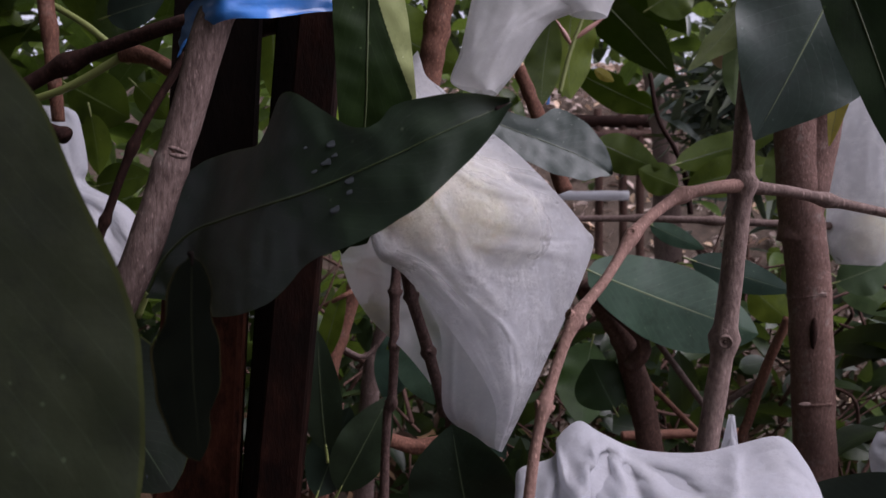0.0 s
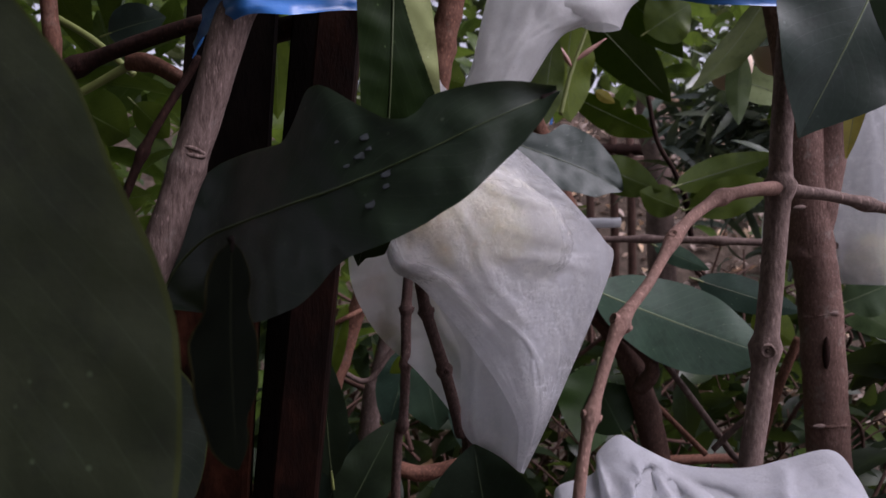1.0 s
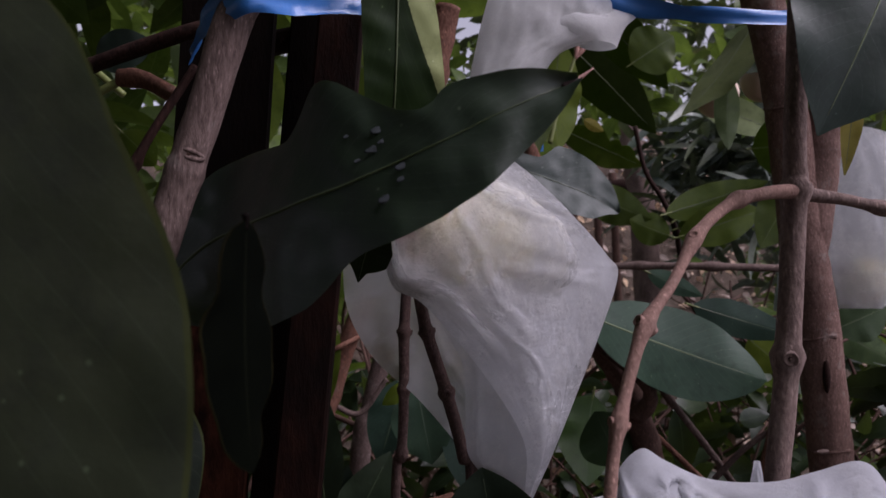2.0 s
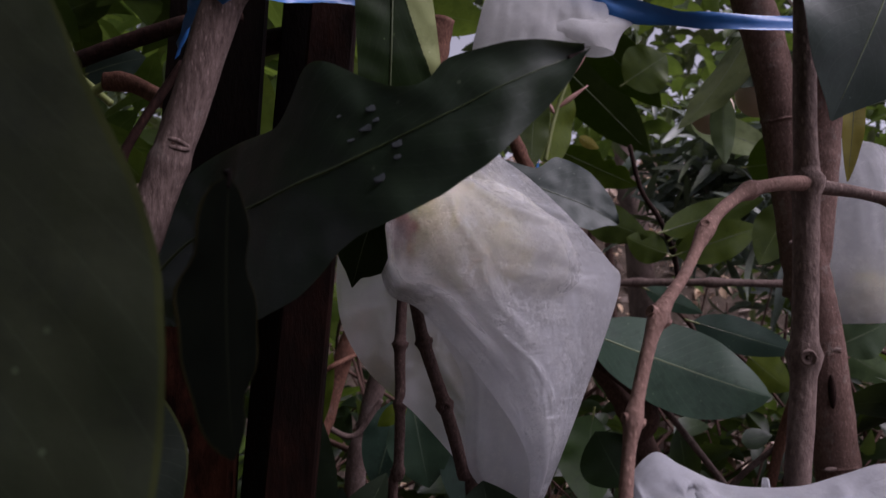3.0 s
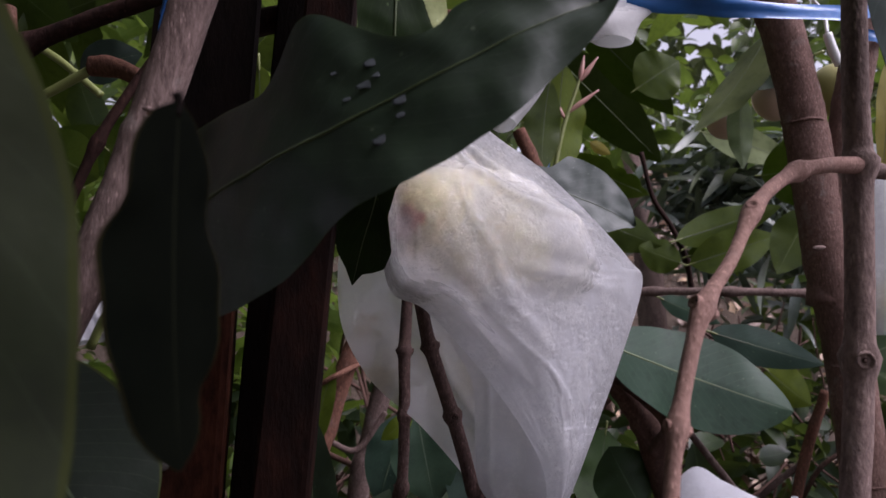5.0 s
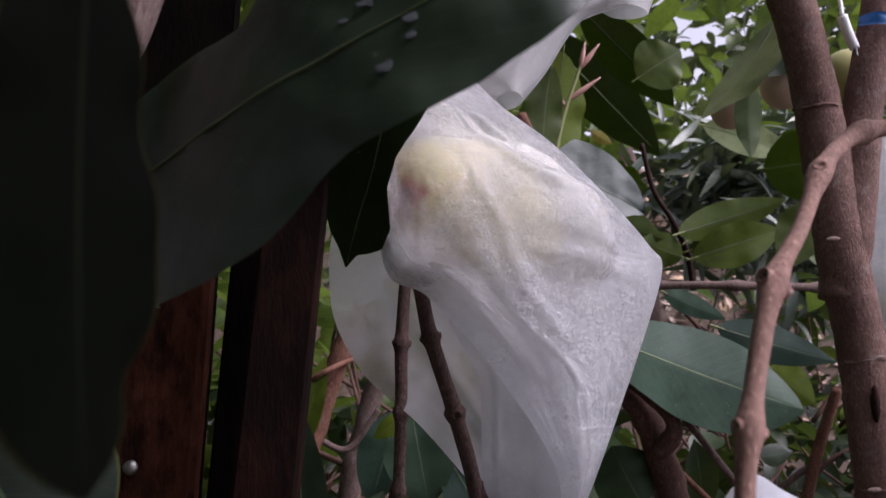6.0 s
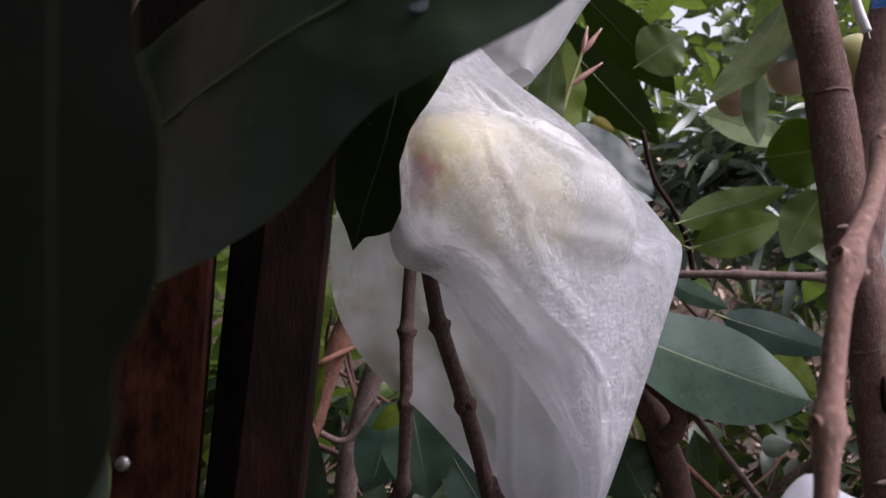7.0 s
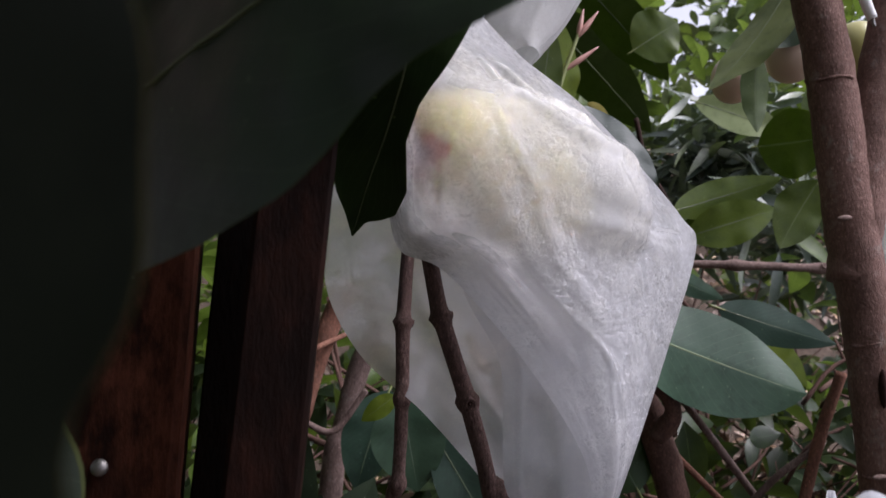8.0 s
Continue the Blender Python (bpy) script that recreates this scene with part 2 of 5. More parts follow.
LEAF_GLOOM = leaf_material("leaf_green_in_shade", (0.0055, 0.0155, 0.0025), (0.011, 0.026, 0.0045), (0.03, 0.05, 0.015), rough=0.5, thin=0.05, shine=0.08)
LEAF_BRIGHT = leaf_material("leaf_bright", (0.066, 0.108, 0.010), (0.122, 0.172, 0.017), (0.20, 0.26, 0.09), rough=0.38, thin=0.5)
LEAF_PALE = leaf_material("leaf_pale", (0.135, 0.185, 0.075), (0.200, 0.255, 0.115), (0.27, 0.31, 0.17), rough=0.45, thin=0.3)
LEAF_UNDER = leaf_material("leaf_pale_underside", (0.24, 0.29, 0.12), (0.33, 0.37, 0.17), (0.36, 0.40, 0.2), rough=0.5, thin=0.25)
LEAF_YELLOW = leaf_material("leaf_yellow", (0.26, 0.22, 0.02), (0.38, 0.32, 0.035), (0.45, 0.42, 0.12), rough=0.45, thin=0.35, glow=(0.5, 0.4, 0.03))
LEAF_STUFF = leaf_material("leaf_many", (0.048, 0.088, 0.015), (0.128, 0.190, 0.034), (0.13, 0.18, 0.07), rough=0.36, thin=0.4, island=True)
LEAF_FRESH = leaf_material("leaf_many_fresh", (0.065, 0.120, 0.018), (0.160, 0.240, 0.045), (0.16, 0.21, 0.08), rough=0.36, thin=0.45, island=True)
# Undergrowth tone lowered in place of the shade under the crowns.
LEAF_LOW = leaf_material("leaf_undergrowth_darkened", (0.006, 0.014, 0.005), (0.025, 0.044, 0.014), (0.05, 0.07, 0.03), rough=0.36, thin=0.15, island=True)
LITTER = leaf_material("dry_fallen_leaf", (0.065, 0.04, 0.027), (0.18, 0.12, 0.08), (0.28, 0.2, 0.14), rough=0.7, thin=0.1, glow=(0.2, 0.1, 0.05), island=True)
STRAW = leaf_material("dry_straw_litter", (0.46, 0.35, 0.30), (0.78, 0.64, 0.56), (0.7, 0.56, 0.48), rough=0.8, thin=0.1, glow=(0.3, 0.2, 0.15), island=True)
LEAF_GREY = leaf_material("leaf_many_dusky", (0.052, 0.078, 0.038), (0.130, 0.165, 0.090), (0.12, 0.14, 0.10), rough=0.42, thin=0.15, island=True)
BARK = bark_material("bark_grey_brown", (0.0704, 0.0466, 0.0405), (0.2244, 0.1602, 0.1426), stretch=(1, 1, 0.22), scale=560.0, relief=0.5, cracks=0.12)
BARK_RED = bark_material("bark_red_brown", (0.090, 0.042, 0.028), (0.240, 0.115, 0.080), lichen=0.12)
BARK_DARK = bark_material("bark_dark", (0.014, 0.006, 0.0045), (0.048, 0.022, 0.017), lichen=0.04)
BARK_TRUNK = bark_material("bark_trunk", (0.130, 0.073, 0.060), (0.285, 0.178, 0.148), stretch=(1, 1, 0.4), scale=420.0, relief=0.9, lichen=0.4, cracks=0.25)
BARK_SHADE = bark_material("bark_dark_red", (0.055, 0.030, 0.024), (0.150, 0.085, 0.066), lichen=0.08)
BARK_ROSE = bark_material("bark_rosy_brown", (0.22, 0.128, 0.104), (0.39, 0.240, 0.196), scale=600.0, lichen=0.12)
BARK_TWIG = bark_material("bark_twig_brown", (0.060, 0.036, 0.031), (0.205, 0.128, 0.112), stretch=(1, 1, 0.4), scale=700.0, relief=0.9, lichen=0.18, cracks=0.25)
BARK_PINK = bark_material("bark_pinkish", (0.115, 0.078, 0.068), (0.285, 0.204, 0.180), lichen=0.1)


def timber_material(name, dark, light, black_share):
    """Weathered reddish timber: blotchy red-brown, black patches, fine grain along the board."""
    m, nt, bsdf, out = material(name)
    blot = noise_of(nt, 55.0, 7.0, rough=0.7, stretch=(1, 1, 0.45))
    grain = noise_of(nt, 420.0, 5.0, rough=0.7, stretch=(1, 1, 0.22))
    col = ramp(nt, calc(nt, "ADD", calc(nt, "MULTIPLY", blot, 0.93), calc(nt, "MULTIPLY", grain, 0.07)), ((0.38, dark), (0.64, light)))
    black = ramp(nt, noise_of(nt, 20.0, 6.0, rough=0.65, stretch=(1, 1, 0.5)), ((0.40, (1, 1, 1)), (0.60, (0, 0, 0))))
    col = mixed(nt, calc(nt, "MULTIPLY", black, black_share), col, (0.004, 0.002, 0.0015))
    nt.links.new(col, bsdf.inputs["Base Color"])
    bsdf.inputs["Roughness"].default_value = 0.7
    bsdf.inputs["Specular IOR Level"].default_value = 0.05
    bumped(nt, bsdf, calc(nt, "ADD", blot, calc(nt, "MULTIPLY", grain, 0.4)), 0.6, 0.002)
    return m


# Albedo far below real timber; the posts' shade is put into these colours.
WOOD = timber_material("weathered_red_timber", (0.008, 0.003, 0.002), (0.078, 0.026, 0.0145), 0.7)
WOOD_DIM = timber_material("dimmed_red_timber", (0.0030, 0.0014, 0.0011), (0.026, 0.0090, 0.0056), 0.9)
WOOD_BLACK = timber_material("near_black_timber", (0.0025, 0.0015, 0.0013), (0.007, 0.004, 0.003), 0.5)
CLOTH = fabric_material("white_nonwoven_cloth", 0.33, (0.77, 0.775, 0.81))
CLOTH_TAUT = fabric_material("white_nonwoven_cloth_over_fruit", 0.33, (0.77, 0.775, 0.81), taut=((-0.0440, -0.078, 0.0000), 0.042, 0.42))
# Same cloth as a single layer; its greyer tint stands in for less light.
CLOTH_THIN = fabric_material("single_layer_cloth_dimmed", 0.52, (0.56, 0.57, 0.60), relief=0.3, fuzz=0.3)
FIBRE = plain_material("white_cloth_fibre", (0.90, 0.90, 0.92), rough=0.7, var=0.05, relief=0.0)
CLOTH_DIRTY = fabric_material("soiled_nonwoven_cloth", 0.16, (0.80, 0.80, 0.80), dirt=0.4, relief=0.35, fuzz=0.3)
CLOTH_FAR = fabric_material("white_cloth_dense", 0.10, (0.67, 0.68, 0.72), relief=0.6, fuzz=0.3)
FRUIT = plain_material("pale_green_fruit_skin", (0.68, 0.63, 0.37), rough=0.35, var=0.3, scale=18.0, relief=0.05)
for skin in (FRUIT,):
    flesh = skin.node_tree.nodes["Principled BSDF"]
    flesh.inputs["Subsurface Weight"].default_value = 1.0
    flesh.inputs["Subsurface Radius"].default_value = (1.0, 0.8, 0.4)
    flesh.inputs["Subsurface Scale"].default_value = 0.06
FRUIT_EYE = plain_material("pink_fruit_calyx", (0.16, 0.012, 0.012), rough=0.5, var=0.5, scale=60.0)
FRUIT_BLUSH = plain_material("blushed_fruit_skin", (0.62, 0.17, 0.09), rough=0.4, var=0.4, scale=60.0, relief=0.05)
FRUIT_OLIVE = plain_material("olive_fruit_skin", (0.36, 0.34, 0.12), rough=0.35, var=0.3, scale=18.0, relief=0.05)
FRUIT_PINK = plain_material("pinkish_fruit_skin", (0.72, 0.55, 0.43), rough=0.4, var=0.3, scale=16.0, relief=0.05)
BLUE = plain_material("blue_plastic_strip", (0.034, 0.17, 0.50), rough=0.32, var=0.4, scale=90.0, relief=0.6)
STEEL = plain_material("galvanised_steel", (0.26, 0.25, 0.24), rough=0.5, metal=1.0)
STEM_GREEN = plain_material("green_stem", (0.19, 0.22, 0.065), rough=0.5, var=0.4)
BUD_PINK = plain_material("pink_young_leaf", (0.42, 0.22, 0.18), rough=0.5, var=0.3)
# Grey marks: droppings on one leaf, pale glints put into colour on another.
GREY_MARK = plain_material("grey_droppings_and_glints", (0.035, 0.041, 0.046), rough=0.4, var=0.3, scale=200.0)
BLEMISH = plain_material("brown_leaf_spot", (0.030, 0.010, 0.008), rough=0.7, var=0.4, scale=200.0)
RIB = plain_material("leaf_midrib", (0.075, 0.10, 0.04), rough=0.45, var=0.3)
RIB_PALE = plain_material("pale_leaf_midrib", (0.24, 0.30, 0.14), rough=0.45, var=0.3)
WHITE_PLASTIC = plain_material("white_plastic", (0.75, 0.75, 0.76), rough=0.35, var=0.1)


# ---------------------------------------------------------------- mesh helpers
def thing(name, at, label, category, group="", kind=""):
    ob = new(name)
    ob.location = at
    ob.empty_display_size = 0.02
    return tagged(ob, label, category, group, kind)


def world_place(ob):
    p = Vector(ob.location)
    while ob.parent:
        ob = ob.parent
        p += Vector(ob.location)
    return p


def part(name, verts, faces, mats, parent, label="", uvs=None, slots=None, smooth=True):
    """One mesh object under a thing or part, from vertices in world places."""
    me = bpy.data.meshes.new(name)
    base = world_place(parent) if parent else Vector((0, 0, 0))
    v = np.asarray(verts, dtype=float) - np.array(base)
    me.from_pydata([tuple(p) for p in v], [], faces)
    for m in (mats if isinstance(mats, (list, tuple)) else [mats]):
        me.materials.append(m)
    if slots is not None:
        me.polygons.foreach_set("material_index", slots)
    if uvs is not None:
        layer = me.uv_layers.new(name="UVMap")
        loops = np.empty(len(me.loops), dtype=np.int32)
        me.loops.foreach_get("vertex_index", loops)
        layer.data.foreach_set("uv", np.asarray(uvs, dtype=np.float32)[loops].ravel())
    if smooth:
        me.polygons.foreach_set("use_smooth", [True] * len(me.polygons))
    me.update()
    ob = new(name, me)
    if parent:
        ob.parent = parent
    if label:
        ob["label"] = label
    return ob


def spline(points, n):
    """n points evenly along a smooth curve through the given ones (rows may hold more than three numbers)."""
    p = np.asarray(points, dtype=float)
    if len(p) == 2:
        return p[0] + (p[1] - p[0]) * np.linspace(0, 1, n)[:, None]
    q = np.vstack([2 * p[0] - p[1], p, 2 * p[-1] - p[-2]])
    out = []
    for t in np.linspace(0, len(p) - 1, n):
        i = min(int(t), len(p) - 2)
        f = t - i
        a, b, c, d = q[i], q[i + 1], q[i + 2], q[i + 3]
        out.append(0.5 * (2 * b + (c - a) * f + (2 * a - 5 * b + 4 * c - d) * f * f + (3 * b - a - 3 * c + d) * f ** 3))
    return np.array(out)


def unit(v):
    v = np.asarray(v, dtype=float)
    return v / max(np.linalg.norm(v), 1e-9)


def tube(points, radii, n=40, sides=12, knots=(), rough=0.06, seed=0):
    """A bent round stem: vertices and faces. knots: places along it (0 to 1) with a swelling."""
    path = spline([(*p, r) for p, r in zip(points, radii)], n)
    c, rad = path[:, :3], path[:, 3].copy()
    s = np.linspace(0, 1, n)
    length = np.linalg.norm(c[-1] - c[0])
    for k in knots:
        w = max(1.5 * radii[0] / length, 0.9 / n)
        rad *= 1 + (0.5 if radii[0] < 0.006 else 0.14) * np.exp(-((s - k) / w) ** 2)
    tang = np.gradient(c, axis=0)
    up = np.array((0.13, -0.9, 0.41))
    verts, faces = [], []
    for i in range(n):
        t = unit(tang[i])
        a = unit(np.cross(t, up))
        b = np.cross(t, a)
        for j in range(sides):
            an = 2 * math.pi * j / sides
            d = a * math.cos(an) + b * math.sin(an)
            lump = noise.noise(Vector(c[i] * 60 + d * 1.3 + seed)) * rough * 2.2
            verts.append(c[i] + d * rad[i] * (1 + lump))
    for i in range(n - 1):
        for j in range(sides):
            k = (j + 1) % sides
            faces.append((i * sides + j, i * sides + k, (i + 1) * sides + k, (i + 1) * sides + j))
    faces.append(tuple(range(sides))[::-1])
    faces.append(tuple((n - 1) * sides + j for j in range(sides)))
    return verts, faces


def tree(at, label, name="fruit_tree", category="tree"):
    return thing(name, at, label, category, "fruit trees")


def scar_knob(c, d, size, sides=14):
    """The raised round scar that a fallen leaf leaves: a flared rim round a dark middle."""
    a = unit(np.cross(d, (0.3, 0.2, 0.93)))
    b = np.cross(d, a)
    profile = ((0.95, -0.25), (0.78, 0.1), (0.66, 0.34), (0.74, 0.50), (0.66, 0.60), (0.48, 0.52), (0.30, 0.36), (0.14, 0.44), (0.02, 0.48))
    verts, faces, slots = [], [], []
    for k, (rad, h) in enumerate(profile):
        for j in range(sides):
            an = 2 * math.pi * j / sides
            wob = 1 + 0.12 * noise.noise(Vector((c[0] * 300 + math.cos(an), c[2] * 300 + math.sin(an), k * 0.4)))
            verts.append(np.asarray(c) + (a * math.cos(an) + b * math.sin(an)) * rad * size * wob + np.asarray(d) * h * size)
    for k in range(len(profile) - 1):
        for j in range(sides):
            n = (j + 1) % sides
            faces.append((k * sides + j, k * sides + n, (k + 1) * sides + n, (k + 1) * sides + j))
            slots.append(1 if k == 6 else 0)
    return verts, faces, slots


def branch(parent, points, radii, mat, label="", knots=(), n=44, sides=14, buds=(), rough=0.035):
    """A branch of a tree with its leaf scars; buds: (place along it 0 to 1, bearing in degrees, size)."""
    seed = len(bpy.data.objects)
    verts, faces = tube(points, radii, n, sides, knots, rough, seed)
    limb = part("branch", verts, faces, mat, parent, label)
    line = spline([(*p, r) for p, r in zip(points, radii)], 101)
    for s, bearing, size in buds:
        i = min(int(s * 100), 99)
        t = unit(line[i + 1][:3] - line[i][:3])
        a = unit(np.cross(t, (0.13, -0.9, 0.41)))
        b = np.cross(t, a)
        d = a * math.cos(radians(bearing)) + b * math.sin(radians(bearing))
        c = line[i][:3] + d * line[i][3] * 0.98
        v, f, slots = scar_knob(c, unit(d + t * 0.25), size)
        part("leaf_scar", v, f, [mat, BARK_DARK], limb, slots=slots)
    return limb


def leaf_shape(s, kind=0.42):
    """Half the width of an oblong leaf along its length, widest 1."""
    s = np.clip(s, 0, 1)
    near = np.sin(math.pi / 2 * np.clip(s / kind, 0, 1)) ** 0.62
    far = np.clip(1 - np.clip((s - kind) / (1 - kind), 0, 1) ** 2.0, 0, 1) ** 0.95
    return np.where(s < kind, near, far)


def leaf_grid(base, tip, side, bow, fold, wave, seed, twist=0.0, rows=26, cols=10, kind=0.42, back=0.0003, bites=0.0, bend=0.0, notches=(), point=0.62):
    """notches: (place along it, -1 or 1 for the half, depth, width) where the margin draws in."""
    base, tip, side = (np.asarray(p, dtype=float) for p in (base, tip, side))
    along = tip - base
    length = np.linalg.norm(along)
    l = along / length
    w = side - base - l * np.dot(side - base, l)
    half = np.linalg.norm(w)
    w = w / half
    nrm = np.cross(w, l)
    s = np.linspace(0, 1, rows)
    us = np.linspace(-1, 1, 2 * (cols // 2) + 1)
    top, uv = [], []
    for si in s:
        hw = half * leaf_shape(si, kind) ** (point / 0.62) + 0.0006
        mid = base + along * si + nrm * bow * length * 4 * si * (1 - si) + w * bend * length * 4 * si * (1 - si)
        an = twist * (si - 0.5)
        wd = w * math.cos(an) + nrm * math.sin(an)
        nd = np.cross(wd, l)
        for u in us:
            h = hw
            if bites:
                h *= 1 - bites * max(0, noise.noise(Vector((si * 9, np.sign(u) * 3, seed))))
            for s0, half_of, depth, wid in notches:
                if u * half_of > 0:
                    h *= 1 - depth * math.exp(-((si - s0) / wid) ** 2) * abs(u)
            ripple = wave * half * abs(u) ** 1.5 * (math.sin(si * 13 + seed * 1.7 + (1.6 if u > 0 else 0)) + 0.6 * math.sin(si * 23 + seed * 2.3 + u))
            ripple *= math.sin(math.pi * si)
            top.append(mid + wd * u * h * math.cos(fold) + nd * (abs(u) * h * math.sin(fold) + ripple))
            uv.append((0.5 + u * 0.5, si))
    nu = len(us)
    n0 = len(top)
    verts = top + [p - nrm * back for p in top]
    faces, slots = [], []
    for i in range(rows - 1):
        for j in range(nu - 1):
            a, b, c, d = i * nu + j, i * nu + j + 1, (i + 1) * nu + j + 1, (i + 1) * nu + j
            faces.append((a, b, c, d)); slots.append(0)
            faces.append((n0 + d, n0 + c, n0 + b, n0 + a)); slots.append(1)
    mids = [top[i * nu + nu // 2] for i in range(rows)]
    return verts, faces, uv + uv, slots, mids, nrm, length, nu


def leaf(parent, base, tip, side, mat, label="", under=None, bow=0.05, fold=0.12, wave=0.05, twist=0.0, kind=0.42, petiole=None, rows=26, cols=10, bites=0.0, rib_mat=None, marks=(), stalk_mat=None, **more):
    """A leaf of a tree: blade, and on it midrib, stalk and droppings. side: a place on its widest edge. marks: (along, across, size)."""
    seed = len(bpy.data.objects) * 0.37
    v, f, uv, slots, mids, nrm, length, nu = leaf_grid(base, tip, side, bow, fold, wave, seed, twist, rows, cols, kind, bites=bites, **more)
    blade = part("leaf", v, f, [mat, under or mat], parent, label, uvs=uv, slots=slots)
    face = 1 if nrm[1] < 0 else -1
    for s, u, size in marks:
        p = np.asarray(v[round(s * (rows - 1)) * nu + round((u + 1) / 2 * (nu - 1))])
        mv, mf = ellipsoid(p + nrm * 0.0002 * face, unit(np.asarray(tip) - np.asarray(base)), size * 2.1, size, 8, 12)
        mv = [q - nrm * np.dot(q - p, nrm) * 0.85 for q in mv]
        part("grey_mark", mv, mf, GREY_MARK, blade, "small grey mark on the leaf")
    r0 = 0.0050 * length
    rv, rf = tube(mids[:-2], [r0 * (1 - 0.85 * i / len(mids)) for i in range(len(mids) - 2)], 20, 6, (), 0.0)
    part("midrib", rv, rf, rib_mat or RIB, blade)
    if petiole is None:
        petiole = np.asarray(base) - unit(np.asarray(mids[2]) - np.asarray(mids[0])) * 0.012
    k = min(1.0, length / 0.09) ** 1.5
    rv, rf = tube([mids[1], mids[0], petiole], [0.0011 * k, 0.0015 * k, 0.0018 * k], 8, 7, (), 0.02)
    part("leaf_stalk", rv, rf, stalk_mat or STEM_GREEN, blade)
    return blade


def broad_leaf(parent, mid, above, below, lean, mat, label="", wave=0.001, rows=60, cols=16, fold=0.0015, marks=(), blemish=None, curl=None):
    """A large uneven leaf along a curved midrib. above, below: (place along it, half width in mm) of its two halves;
    lean: how far each half falls back from the midrib; curl: (pale underside, from this far across, to this far along);
    marks: (along, across, size) of grey marks; blemish: brown spot."""
    path = spline(mid, rows)
    flat = np.gradient(path[:, [0, 2]], axis=0)
    ker = np.ones(9) / 9
    flat = np.stack([np.convolve(np.pad(flat[:, k], 4, mode="edge"), ker, "valid") for k in (0, 1)], 1)
    flat /= np.linalg.norm(flat, axis=1)[:, None]
    s = np.linspace(0, 1, rows)
    halves = []
    for profile in (below, above):
        w = np.interp(s, [q[0] for q in profile], [q[1] for q in profile]) / 1000
        halves.append(np.convolve(np.pad(w, 1, mode="edge"), (0.25, 0.5, 0.25), "valid"))
    nu = 2 * (cols // 2) + 1
    us = np.linspace(-1, 1, nu)
    seed = len(bpy.data.objects) * 0.37
    top, uv = [], []
    for i in range(rows):
        out = np.array((-flat[i, 1], 0.0, flat[i, 0]))
        for u in us:
            d = abs(u) * halves[1 if u > 0 else 0][i]
            p = path[i] + out * d * np.sign(u)
            ripple = wave * abs(u) ** 1.6 * (math.sin(s[i] * 17 + seed + (1.6 if u > 0 else 0)) + 0.6 * math.sin(s[i] * 31 + seed * 2 + u))
            p[1] += lean[1 if u > 0 else 0] * d * np.sign(u) - fold * abs(u) ** 0.7 + ripple + 0.0012 * noise.noise(Vector(p * 90))
            top.append(p)
            uv.append((0.5 + u * 0.5, s[i]))
    n0 = len(top)
    verts = top + [p + np.array((0, 0.0004, 0)) for p in top]
    faces = []
    for i in range(rows - 1):
        for j in range(nu - 1):
            a, b, c, d = i * nu + j, i * nu + j + 1, (i + 1) * nu + j + 1, (i + 1) * nu + j
            faces += [(a, b, c, d), (n0 + d, n0 + c, n0 + b, n0 + a)]
    mats, slots = [mat], None
    if curl:
        mats.append(curl[0])
        slots = [1 if np.mean([uv[k % n0][0] for k in q]) * 2 - 1 > curl[1] + (1 - curl[1]) * np.mean([uv[k % n0][1] for k in q]) / curl[2] and np.mean([uv[k % n0][1] for k in q]) < curl[2] else 0 for q in faces]
    blade = part("leaf", verts, faces, mats, parent, label, uvs=uv + uv, slots=slots)
    axis = unit(path[-1] - path[0])

    def flat_spot(name, at, across, size, m, words):
        p = top[round(at * (rows - 1)) * nu + round((across + 1) / 2 * (nu - 1))]
        mv, mf = ellipsoid(p - np.array((0, 0.0004, 0)), axis, size * 2.0, size, 8, 12)
        mv = [q + np.array((0.15 * (q[2] - p[2]), 0.0, 0.0)) + (q - p) * 0.5 * noise.noise(Vector(q * 700)) for q in mv]
        part(name, [q * (1, 0, 1) + np.array((0, p[1] - 0.0004 + (q[1] - p[1]) * 0.15 + lean[1 if across > 0 else 0] * (q[2] - p[2]), 0)) for q in mv], mf, m, blade, words)

    for at, across, size in marks:
        flat_spot("grey_mark", at, across, size, GREY_MARK, "small grey mark on the leaf")
    if blemish:
        flat_spot("blemish", blemish[0], 0.0, blemish[1], BLEMISH, "brown withered spot at the tip")
    mids = [top[i * nu + nu // 2] - np.array((0, 0.0003, 0)) for i in range(rows)]
    length = np.linalg.norm(mids[-1] - mids[0])
    rv, rf = tube(mids[:-2:3], [0.0036 * length * (1 - 0.85 * k / len(mids[:-2:3])) for k in range(len(mids[:-2:3]))], 40, 6, (), 0.0)
    part("midrib", rv, rf, RIB, blade)
    rv, rf = tube([mids[1], mids[0], mids[0] - unit(mids[3] - mids[0]) * 0.014], [0.0013, 0.0017, 0.002], 8, 7, (), 0.02)
    part("leaf_stalk", rv, rf, STEM_GREEN, blade)
    return blade


